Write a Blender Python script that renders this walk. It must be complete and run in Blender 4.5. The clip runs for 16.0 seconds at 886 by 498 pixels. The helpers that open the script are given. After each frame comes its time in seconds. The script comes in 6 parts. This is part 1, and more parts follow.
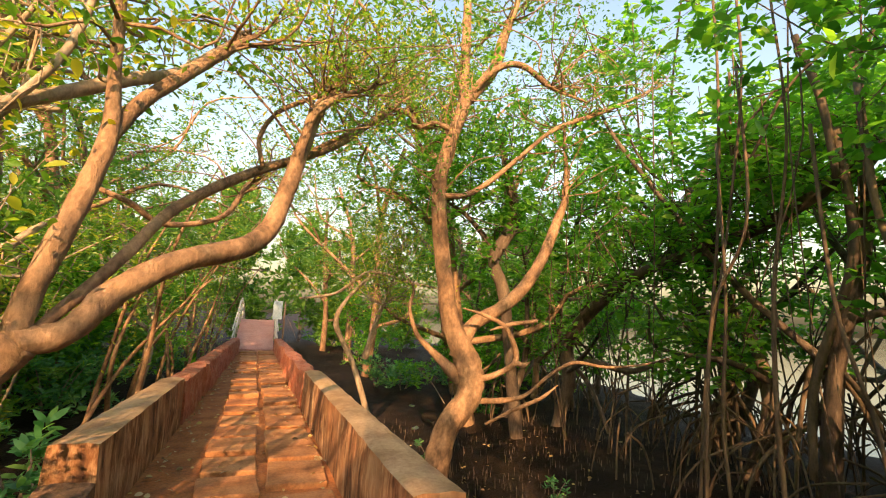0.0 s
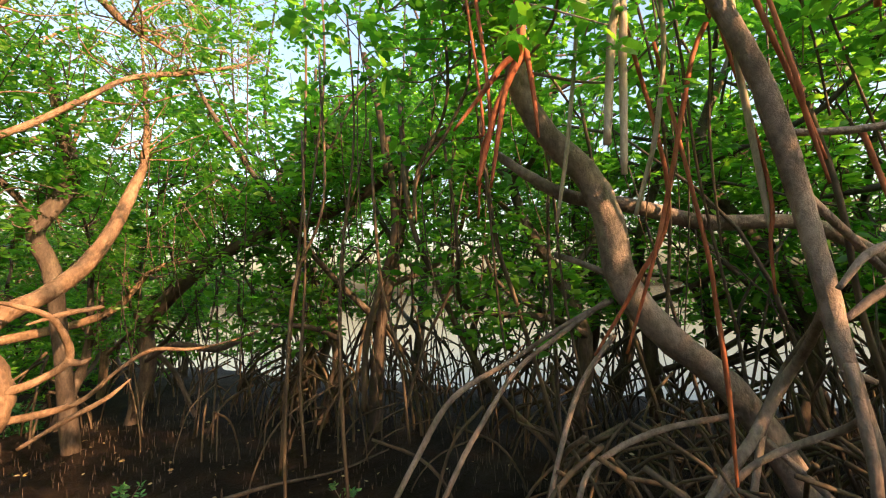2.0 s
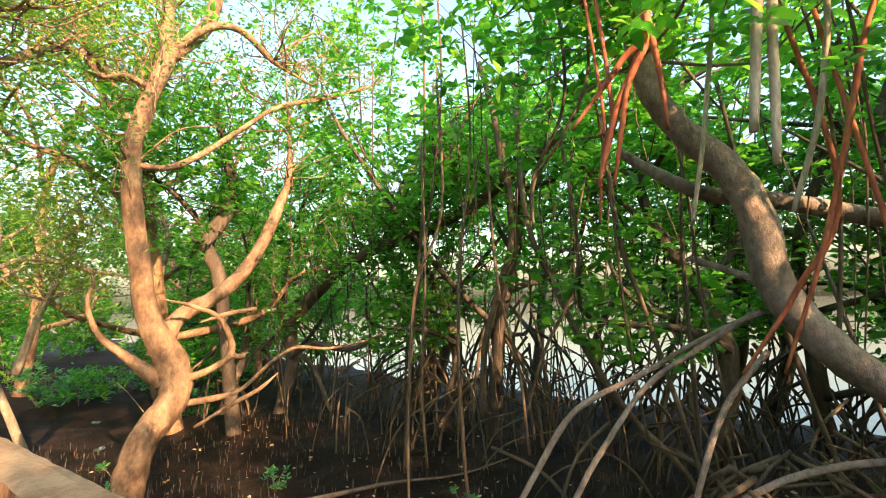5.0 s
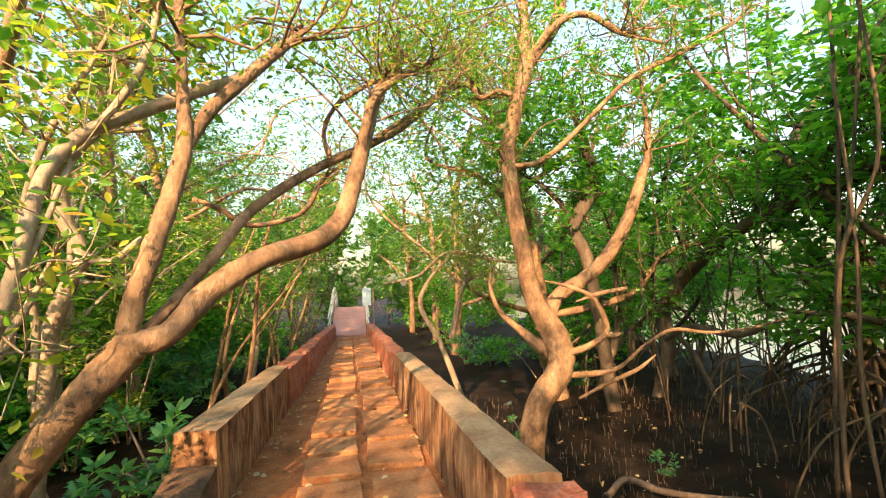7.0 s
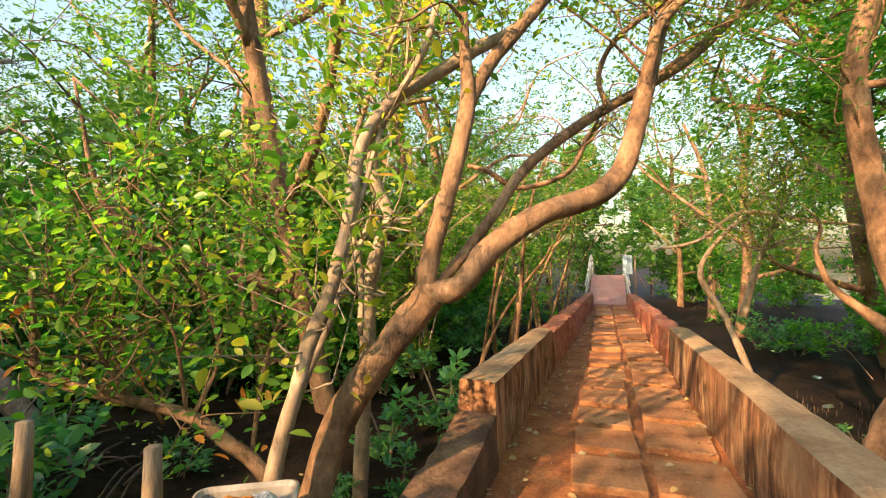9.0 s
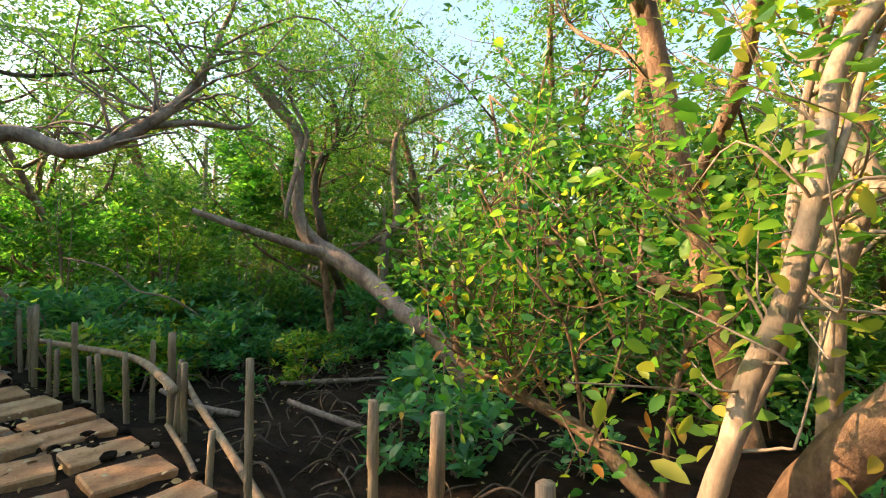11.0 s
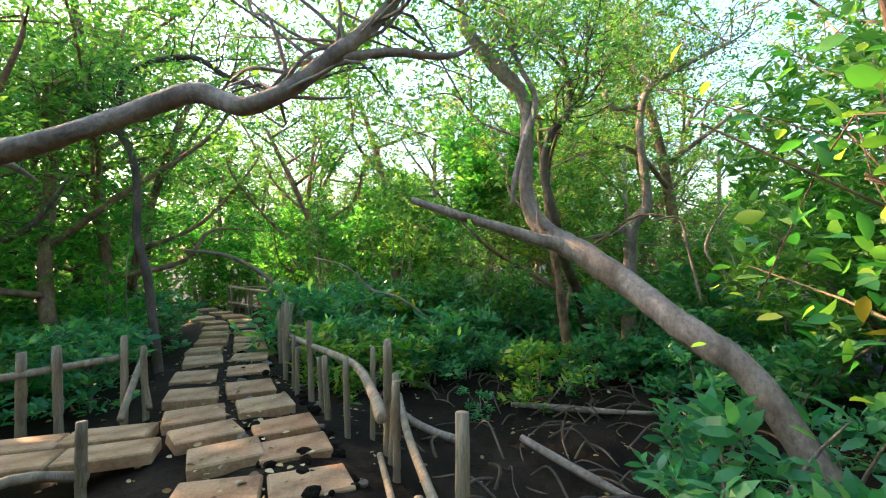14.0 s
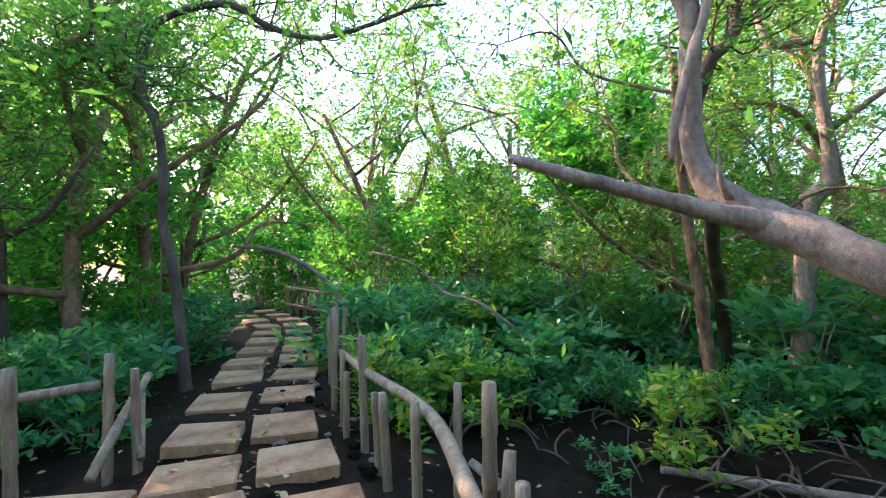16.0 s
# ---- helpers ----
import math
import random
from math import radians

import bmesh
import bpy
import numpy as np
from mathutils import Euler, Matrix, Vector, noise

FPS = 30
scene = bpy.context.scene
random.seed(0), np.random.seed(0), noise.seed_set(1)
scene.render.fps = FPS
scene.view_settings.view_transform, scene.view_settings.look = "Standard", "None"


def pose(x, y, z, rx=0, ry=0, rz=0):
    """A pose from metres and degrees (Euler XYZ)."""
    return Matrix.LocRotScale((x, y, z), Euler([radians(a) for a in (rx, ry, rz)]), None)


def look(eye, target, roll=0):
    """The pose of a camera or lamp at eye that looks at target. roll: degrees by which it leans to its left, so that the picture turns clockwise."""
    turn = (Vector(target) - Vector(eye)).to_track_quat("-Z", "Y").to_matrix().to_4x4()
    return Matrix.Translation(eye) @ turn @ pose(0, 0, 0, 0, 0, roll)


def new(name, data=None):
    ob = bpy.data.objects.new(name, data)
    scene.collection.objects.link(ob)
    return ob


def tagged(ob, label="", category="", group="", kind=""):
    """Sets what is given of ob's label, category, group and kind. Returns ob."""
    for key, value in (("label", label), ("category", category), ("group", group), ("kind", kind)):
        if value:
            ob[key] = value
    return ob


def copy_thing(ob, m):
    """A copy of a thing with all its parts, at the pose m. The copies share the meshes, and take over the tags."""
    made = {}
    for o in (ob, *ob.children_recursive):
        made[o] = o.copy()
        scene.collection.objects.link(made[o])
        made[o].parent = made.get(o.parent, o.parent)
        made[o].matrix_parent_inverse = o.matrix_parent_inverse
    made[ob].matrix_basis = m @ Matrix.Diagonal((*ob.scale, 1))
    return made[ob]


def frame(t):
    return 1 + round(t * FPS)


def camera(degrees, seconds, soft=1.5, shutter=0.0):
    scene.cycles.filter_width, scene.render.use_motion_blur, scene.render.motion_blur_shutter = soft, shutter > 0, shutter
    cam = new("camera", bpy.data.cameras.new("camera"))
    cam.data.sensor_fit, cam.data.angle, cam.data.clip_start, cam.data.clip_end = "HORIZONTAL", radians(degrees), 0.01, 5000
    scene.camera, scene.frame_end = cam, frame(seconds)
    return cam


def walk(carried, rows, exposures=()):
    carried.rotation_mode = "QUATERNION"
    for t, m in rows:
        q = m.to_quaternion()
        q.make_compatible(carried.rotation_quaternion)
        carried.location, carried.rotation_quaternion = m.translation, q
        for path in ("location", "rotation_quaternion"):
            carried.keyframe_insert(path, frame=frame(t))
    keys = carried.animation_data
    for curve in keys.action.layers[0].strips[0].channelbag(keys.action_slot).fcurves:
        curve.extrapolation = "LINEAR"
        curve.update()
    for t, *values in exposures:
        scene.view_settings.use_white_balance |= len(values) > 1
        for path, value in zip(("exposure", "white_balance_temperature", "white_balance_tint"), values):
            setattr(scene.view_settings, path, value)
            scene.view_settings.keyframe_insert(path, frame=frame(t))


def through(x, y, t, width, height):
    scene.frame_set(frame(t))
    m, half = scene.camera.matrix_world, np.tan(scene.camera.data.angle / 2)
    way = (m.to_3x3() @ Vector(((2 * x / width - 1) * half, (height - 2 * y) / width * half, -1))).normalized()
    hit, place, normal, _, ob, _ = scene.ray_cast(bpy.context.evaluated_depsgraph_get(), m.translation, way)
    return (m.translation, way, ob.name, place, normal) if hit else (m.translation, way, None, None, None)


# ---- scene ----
# A mangrove swamp at golden hour: a low-walled slab causeway to a footbridge, and a side path of stepping slabs.
cam = camera(87.65, 16.0, soft=1.1)


def aim(x, y, z, yaw, pitch, roll):
    a, p = radians(yaw), radians(pitch)
    way = Vector((-math.sin(a) * math.cos(p), math.cos(a) * math.cos(p), math.sin(p)))
    return look((x, y, z), Vector((x, y, z)) + way, roll)


# seconds, eye, yaw, pitch, roll
PATH = [
    (0, (-0.059, -0.083, 1.446), -15.57, 8.40, 2.40),
    (0.5, (-0.041, -0.080, 1.441), -20.48, 9.09, 1.90),
    (1, (0.010, -0.092, 1.425), -30.68, 10.43, 0.90),
    (1.2, (0.022, -0.095, 1.432), -37.70, 10.61, 0.40),
    (1.5, (0.015, -0.097, 1.452), -51.16, 8.92, -1.20),
    (2, (-0.013, -0.100, 1.467), -63.23, 5.22, -2.30),
    (2.5, (-0.042, -0.112, 1.460), -70.70, 3.01, -0.50),
    (3, (-0.055, -0.110, 1.460), -70.96, 2.35, -0.00),
    (3.2, (-0.057, -0.110, 1.458), -70.34, 2.81, -0.20),
    (4.2, (-0.020, -0.105, 1.462), -60.5, 5.2, -1.1),
    (5.3, (0.012, -0.082, 1.458), -42.80, 6.80, -1.55),
    (5.5, (0.014, -0.072, 1.454), -38.34, 6.80, -1.55),
    (6, (0.016, -0.048, 1.451), -27.05, 6.40, -1.40),
    (6.5, (0.012, -0.013, 1.453), -16.80, 5.88, -1.90),
    (7, (0.010, 0.010, 1.455), -5.65, 5.54, -2.00),
    (7.5, (0.000, 0.028, 1.446), 4.14, 4.19, -1.70),
    (8, (-0.046, 0.048, 1.426), 14.58, 2.46, -0.70),
    (8.5, (-0.125, 0.109, 1.422), 20.38, 2.38, 0.10),
    (9, (-0.178, 0.226, 1.411), 25.07, 2.12, -0.05),
    (9.5, (-0.210, 0.440, 1.404), 31.80, 2.30, 0.05),
    (10, (-0.247, 0.472, 1.388), 44.62, 1.98, 0.52),
    (10.2, (-0.336, 0.510, 1.386), 51.44, 1.41, 0.70),
    (10.9, (-0.55, 0.530, 1.41), 69.0, 1.3, 0.5),
    (11.6, (-0.76, 0.525, 1.46), 80.5, 1.2, 0.3),
    (12.3, (-0.929, 0.518, 1.498), 82.04, 1.18, 0.18),
    (12.5, (-0.983, 0.512, 1.482), 80.92, 1.30, 0.20),
    (13, (-1.160, 0.646, 1.412), 79.83, 1.49, 0.23),
    (13.5, (-1.480, 0.627, 1.347), 86.57, 1.75, 0.33),
    (14, (-1.894, 0.507, 1.328), 98.30, 1.59, -0.21),
    (14.5, (-2.311, 0.382, 1.299), 104.35, 1.59, -0.07),
    (15, (-2.615, 0.217, 1.293), 105.15, 1.72, -0.18),
    (15.5, (-2.947, 0.056, 1.248), 105.14, 1.64, -0.26),
    (16, (-3.342, -0.064, 1.240), 105.87, 1.93, -0.07),
]
EXPOSURES = [(0, 1.62, 6600, 21), (1.5, 1.45, 6500, 20), (2.4, 2.1, 5850, 26), (3.2, 2.2, 5850, 27), (5.3, 2.25, 5600, 15), (7.0, 2.0, 6050, 16), (8.5, 1.82, 6050, 17), (10.2, 1.76, 6000, 19), (12.3, 2.45, 5150, 17), (14.0, 2.5, 5100, 17), (14.7, 2.68, 4950, 29), (16.0, 2.75, 4850, 28)]
walk(cam, [(t, aim(*e, a, p, r)) for t, e, a, p, r in PATH], EXPOSURES)

# ---- light ----
SUN_YAW, SUN_UP = 164.0, 25.0          # low sun behind the causeway's foot
sun_way = Vector((-math.sin(radians(SUN_YAW)) * math.cos(radians(SUN_UP)), math.cos(radians(SUN_YAW)) * math.cos(radians(SUN_UP)), math.sin(radians(SUN_UP))))
world = bpy.data.worlds.new("sky")
scene.world = world
world.use_nodes = True
wn = world.node_tree
sky = wn.nodes.new("ShaderNodeTexSky")
sky.sky_type, sky.sun_disc, sky.sun_elevation, sky.sun_rotation = "NISHITA", False, radians(SUN_UP), radians(-SUN_YAW)
sky.dust_density, sky.air_density, sky.ozone_density = 4.5, 1.9, 1.6
wn.links.new(sky.outputs["Color"], wn.nodes["Background"].inputs["Color"])
wn.nodes["Background"].inputs["Strength"].default_value = 0.12
lamp = bpy.data.lights.new("sun", "SUN")
lamp.energy, lamp.angle, lamp.color = 4.3, radians(0.6), (1.0, 0.60, 0.26)
sun = new("sun", lamp)
sun.matrix_world = look(sun_way * 60, (0, 0, 0))


# ---- materials ----
def material(name, build, rough=0.8):
    m = bpy.data.materials.new(name)
    m.use_nodes = True
    nt = m.node_tree
    bsdf = nt.nodes["Principled BSDF"]
    bsdf.inputs["Roughness"].default_value = rough
    build(nt, bsdf)
    return m


def coords(nt, scale=(1, 1, 1)):
    tc, mp = nt.nodes.new("ShaderNodeTexCoord"), nt.nodes.new("ShaderNodeMapping")
    mp.inputs["Scale"].default_value = scale
    nt.links.new(tc.outputs["Object"], mp.inputs["Vector"])
    return mp.outputs["Vector"]


def fbm(nt, vec, scale, detail=5, rough=0.6):
    n = nt.nodes.new("ShaderNodeTexNoise")
    n.inputs["Scale"].default_value, n.inputs["Detail"].default_value, n.inputs["Roughness"].default_value = scale, detail, rough
    nt.links.new(vec, n.inputs["Vector"])
    return n.outputs["Fac"]


def ramp(nt, fac, stops):
    r = nt.nodes.new("ShaderNodeValToRGB")
    while len(r.color_ramp.elements) < len(stops):
        r.color_ramp.elements.new(0.5)
    for e, (p, c) in zip(r.color_ramp.elements, stops):
        e.position, e.color = p, (*c, 1)
    nt.links.new(fac, r.inputs["Fac"])
    return r.outputs["Color"]


def mix(nt, fac, a, b, mode="MIX"):
    n = nt.nodes.new("ShaderNodeMix")
    n.data_type, n.blend_type = "RGBA", mode
    if isinstance(fac, float):
        n.inputs[0].default_value = fac
    else:
        nt.links.new(fac, n.inputs[0])
    for v, s in ((a, n.inputs[6]), (b, n.inputs[7])):
        if isinstance(v, tuple):
            s.default_value = (*v, 1)
        else:
            nt.links.new(v, s)
    return n.outputs[2]


def relief(nt, bsdf, height, strength=0.5, distance=0.01):
    b = nt.nodes.new("ShaderNodeBump")
    b.inputs["Strength"].default_value, b.inputs["Distance"].default_value = strength, distance
    nt.links.new(height, b.inputs["Height"])
    nt.links.new(b.outputs["Normal"], bsdf.inputs["Normal"])


def two_tone(dark, mid, light, coarse, fine, bump=0.6, depth=0.01, stretch=(1, 1, 1)):
    def build(nt, bsdf):
        v = coords(nt, stretch)
        big, small = fbm(nt, v, coarse, 4), fbm(nt, v, fine, 6, 0.7)
        base = ramp(nt, big, [(0.3, dark), (0.5, mid), (0.7, light)])
        grain = ramp(nt, small, [(0.3, (0.45, 0.45, 0.45)), (0.65, (1.0, 1.0, 1.0))])
        nt.links.new(mix(nt, 1.0, base, grain, "MULTIPLY"), bsdf.inputs["Base Color"])
        relief(nt, bsdf, small, bump, depth)
    return build


def leafy(name, tones, glow, rough=0.42, through=0.4):
    """Leaves: each leaf takes its own tone, and light shines through it."""
    def build(nt, bsdf):
        g = nt.nodes.new("ShaderNodeNewGeometry")
        c = ramp(nt, g.outputs["Random Per Island"], [(i / max(1, len(tones) - 1), t) for i, t in enumerate(tones)])
        nt.links.new(c, bsdf.inputs["Base Color"])
        tr, ms = nt.nodes.new("ShaderNodeBsdfTranslucent"), nt.nodes.new("ShaderNodeMixShader")
        nt.links.new(mix(nt, 1.0, c, glow, "MULTIPLY"), tr.inputs["Color"])
        ms.inputs["Fac"].default_value = through
        nt.links.new(bsdf.outputs["BSDF"], ms.inputs[1])
        nt.links.new(tr.outputs["BSDF"], ms.inputs[2])
        nt.links.new(ms.outputs["Shader"], nt.nodes["Material Output"].inputs["Surface"])
    return material(name, build, rough)


BARK = material("warm_bark", two_tone((0.10, 0.057, 0.03), (0.31, 0.185, 0.10), (0.46, 0.30, 0.175), 6, 32, 1.0, 0.02, (1, 1, 0.6)))
BARK_PALE = material("pale_bark", two_tone((0.24, 0.18, 0.12), (0.40, 0.31, 0.22), (0.52, 0.42, 0.31), 6, 34, 0.7, 0.008, (1, 1, 0.5)))
BARK_GREY = material("grey_bark", two_tone((0.17, 0.12, 0.09), (0.33, 0.245, 0.19), (0.45, 0.35, 0.28), 5, 30, 0.9, 0.018, (1, 1, 0.6)))
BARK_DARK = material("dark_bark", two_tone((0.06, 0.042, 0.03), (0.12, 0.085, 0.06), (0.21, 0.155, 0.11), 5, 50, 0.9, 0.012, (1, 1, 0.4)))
ROOT_RED = material("rust_root", two_tone((0.22, 0.055, 0.02), (0.40, 0.11, 0.035), (0.50, 0.19, 0.08), 8, 60, 0.4, 0.004, (1, 1, 0.3)))
ROOT_PALE = material("pale_root", two_tone((0.30, 0.24, 0.15), (0.45, 0.37, 0.25), (0.55, 0.47, 0.33), 8, 60, 0.4, 0.004, (1, 1, 0.3)))
ROOT_BROWN = material("brown_root", two_tone((0.055, 0.036, 0.022), (0.12, 0.08, 0.045), (0.21, 0.145, 0.08), 6, 50, 0.6, 0.006, (1, 1, 0.3)))
BAMBOO = material("weathered_bamboo", two_tone((0.20, 0.145, 0.09), (0.34, 0.25, 0.16), (0.46, 0.36, 0.24), 6, 60, 0.5, 0.004, (3, 3, 0.3)))
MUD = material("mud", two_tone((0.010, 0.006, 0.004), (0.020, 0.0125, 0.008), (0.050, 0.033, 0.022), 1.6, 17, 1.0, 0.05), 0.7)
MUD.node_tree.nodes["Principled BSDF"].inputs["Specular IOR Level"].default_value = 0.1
EARTH = material("red_earth", two_tone((0.22, 0.07, 0.02), (0.40, 0.14, 0.036), (0.50, 0.21, 0.07), 3.4, 34, 1.0, 0.016), 0.9)


def slab_build(dark, light):
    def build(nt, bsdf):
        v = coords(nt)
        info = nt.nodes.new("ShaderNodeObjectInfo")
        tone = ramp(nt, info.outputs["Random"], [(0.0, dark), (1.0, light)])
        big, small = fbm(nt, v, 3.5, 4), fbm(nt, v, 45, 6, 0.7)
        stain = ramp(nt, big, [(0.32, (0.42, 0.34, 0.28)), (0.45, (0.75, 0.68, 0.6)), (0.6, (1, 1, 1))])
        grain = ramp(nt, small, [(0.3, (0.6, 0.6, 0.6)), (0.65, (1, 1, 1))])
        c = mix(nt, 1.0, mix(nt, 1.0, tone, stain, "MULTIPLY"), grain, "MULTIPLY")
        nt.links.new(c, bsdf.inputs["Base Color"])
        relief(nt, bsdf, small, 0.6, 0.006)
    return build


SLAB_WARM = material("worn_concrete_slab", slab_build((0.42, 0.17, 0.062), (0.50, 0.26, 0.115)), 0.88)
SLAB_MUD = material("muddy_concrete_slab", slab_build((0.48, 0.27, 0.13), (0.58, 0.37, 0.20)), 0.8)


def wall_build(nt, bsdf):
    v = coords(nt)
    big, small = fbm(nt, v, 1.6, 5), fbm(nt, v, 30, 6, 0.7)
    patch = fbm(nt, v, 2.2, 5)
    run, fine_run = fbm(nt, coords(nt, (4.0, 4.0, 1.5)), 1.7, 5, 0.66), fbm(nt, coords(nt, (14, 14, 1.8)), 1.2, 5, 0.66)
    base = ramp(nt, big, [(0.3, (0.40, 0.16, 0.07)), (0.5, (0.46, 0.27, 0.14)), (0.7, (0.55, 0.41, 0.27))])
    drip = ramp(nt, mix(nt, 0.38, run, fine_run), [(0.41, (0.10, 0.06, 0.04)), (0.5, (0.40, 0.29, 0.21)), (0.59, (1, 1, 1))])
    where = ramp(nt, patch, [(0.36, (0.35, 0.35, 0.35)), (0.56, (1, 1, 1))])
    wet = mix(nt, where, (0.85, 0.8, 0.76), drip)
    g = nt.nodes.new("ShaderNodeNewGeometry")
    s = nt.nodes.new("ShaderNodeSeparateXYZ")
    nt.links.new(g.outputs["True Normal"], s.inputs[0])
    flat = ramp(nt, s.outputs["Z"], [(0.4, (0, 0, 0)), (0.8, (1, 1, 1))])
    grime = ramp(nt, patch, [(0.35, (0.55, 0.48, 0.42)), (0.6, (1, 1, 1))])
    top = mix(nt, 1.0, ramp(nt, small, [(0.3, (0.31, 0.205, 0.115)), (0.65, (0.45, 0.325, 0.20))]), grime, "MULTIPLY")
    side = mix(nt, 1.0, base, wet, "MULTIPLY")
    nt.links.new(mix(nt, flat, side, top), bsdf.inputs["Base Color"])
    relief(nt, bsdf, small, 0.8, 0.016)


PARAPET = material("stained_plaster", wall_build, 0.9)
# kerb browns hold its grime and also the shade it lies in
KERB = material("grimy_kerb", two_tone((0.09, 0.05, 0.03), (0.19, 0.105, 0.06), (0.33, 0.21, 0.125), 4, 34, 1.0, 0.016), 0.9)
RED_BRICK = material("red_rubble", two_tone((0.30, 0.08, 0.045), (0.44, 0.15, 0.08), (0.50, 0.27, 0.17), 6, 40, 0.9, 0.012), 0.9)
PINK_DECK = material("faded_pink_deck", two_tone((0.42, 0.20, 0.17), (0.50, 0.27, 0.23), (0.55, 0.33, 0.28), 3, 30, 0.3, 0.004), 0.8)
RAIL_WHITE = material("weathered_white_paint", two_tone((0.45, 0.46, 0.47), (0.66, 0.67, 0.68), (0.78, 0.79, 0.8), 4, 40, 0.3, 0.003), 0.6)
SIGN_BLUE = material("pale_blue_paint", two_tone((0.22, 0.34, 0.46), (0.30, 0.44, 0.57), (0.38, 0.52, 0.64), 3, 30, 0.2, 0.002), 0.6)
PLASTIC = material("scuffed_grey_plastic", two_tone((0.26, 0.25, 0.23), (0.33, 0.32, 0.30), (0.38, 0.37, 0.35), 3, 6, 0.1, 0.001), 0.45)
ORANGE_CLOTH = material("orange_cloth", two_tone((0.62, 0.20, 0.02), (0.75, 0.27, 0.03), (0.8, 0.34, 0.05), 10, 80, 0.5, 0.004), 0.85)
FOIL = material("crumpled_film", two_tone((0.6, 0.6, 0.62), (0.75, 0.75, 0.78), (0.85, 0.85, 0.87), 20, 90, 0.9, 0.01), 0.25)


def water_build(nt, bsdf):
    bsdf.inputs["Base Color"].default_value = (0.05, 0.055, 0.05, 1)
    v = coords(nt)
    relief(nt, bsdf, fbm(nt, v, 3.0, 3), 0.25, 0.03)


WATER = material("tidal_water", water_build, 0.06)

LEAF_DEEP = leafy("deep_green_leaf", [(0.028, 0.11, 0.018), (0.045, 0.16, 0.022), (0.075, 0.22, 0.03), (0.15, 0.30, 0.035)], (2.9, 2.9, 1.0), 0.36, 0.58)
LEAF_MID = leafy("mid_green_leaf", [(0.045, 0.13, 0.025), (0.065, 0.175, 0.032), (0.09, 0.22, 0.036), (0.16, 0.27, 0.045)], (2.3, 2.2, 0.9), 0.42, 0.48)
LEAF_SUN = leafy("yellow_green_leaf", [(0.06, 0.18, 0.02), (0.11, 0.26, 0.03), (0.21, 0.34, 0.04), (0.42, 0.40, 0.04)], (2.0, 2.0, 0.7), 0.4, 0.5)
LEAF_BUSH = leafy("glossy_bush_leaf", [(0.03, 0.13, 0.025), (0.045, 0.18, 0.03), (0.075, 0.25, 0.03), (0.13, 0.31, 0.035), (0.17, 0.35, 0.035), (0.34, 0.40, 0.03)], (2.3, 2.2, 0.7), 0.36, 0.55)
LEAF_SHRUB = leafy("shrub_leaf", [(0.035, 0.14, 0.06), (0.06, 0.20, 0.085), (0.09, 0.26, 0.085), (0.17, 0.32, 0.07)], (2.0, 2.2, 1.2), 0.32, 0.46)
LEAF_FADED = leafy("faded_leaf", [(0.42, 0.30, 0.02), (0.50, 0.38, 0.03), (0.50, 0.20, 0.03), (0.45, 0.14, 0.03)], (1.3, 1.2, 0.6), 0.5)
LITTER = leafy("dry_litter", [(0.30, 0.18, 0.08), (0.42, 0.30, 0.10), (0.50, 0.42, 0.25), (0.20, 0.10, 0.05)], (1, 1, 1), 0.7, 0.1)


# ---- builders ----
def mesh_of(name, verts, faces, mat, smooth=True):
    """A mesh from arrays: verts (n, 3), faces (m, k) of one size."""
    verts, faces = np.asarray(verts, np.float32), np.asarray(faces, np.int32)
    me = bpy.data.meshes.new(name)
    n, k = faces.shape
    me.vertices.add(len(verts))
    me.vertices.foreach_set("co", verts.ravel())
    me.loops.add(n * k)
    me.loops.foreach_set("vertex_index", faces.ravel())
    me.polygons.add(n)
    me.polygons.foreach_set("loop_start", np.arange(0, n * k, k, dtype=np.int32))
    me.polygons.foreach_set("use_smooth", np.full(n, smooth))
    me.update(calc_edges=True)
    me.materials.append(mat)
    return me


def part(name, bm, mat, parent, label=""):
    """Links a bmesh, or a mesh, as one mesh object under a thing."""
    if isinstance(bm, bpy.types.Mesh):
        me = bm
    else:
        me = bpy.data.meshes.new(name)
        bm.to_mesh(me)
        bm.free()
        me.materials.append(mat)
    ob = new(name, me)
    ob.parent = parent
    return tagged(ob, label)


def thing(name, label, category, group="", kind="", at=(0, 0, 0)):
    ob = tagged(new(name), label, category, group, kind)
    ob.location = at
    return ob


def curve_through(pts, steps):
    """Catmull-Rom through points with radii."""
    p = np.array(pts, float)
    p = np.vstack([2 * p[0] - p[1], p, 2 * p[-1] - p[-2]])
    out = []
    for i in range(1, len(p) - 2):
        for s in range(steps):
            u = s / steps
            a, b, c, d = p[i - 1:i + 3]
            out.append(0.5 * (2 * b + (c - a) * u + (2 * a - 5 * b + 4 * c - d) * u * u + (3 * b - a - 3 * c + d) * u ** 3))
    out.append(p[-2])
    out = np.array(out)
    out[:, 3] = np.maximum(out[:, 3], 0.002)
    return out


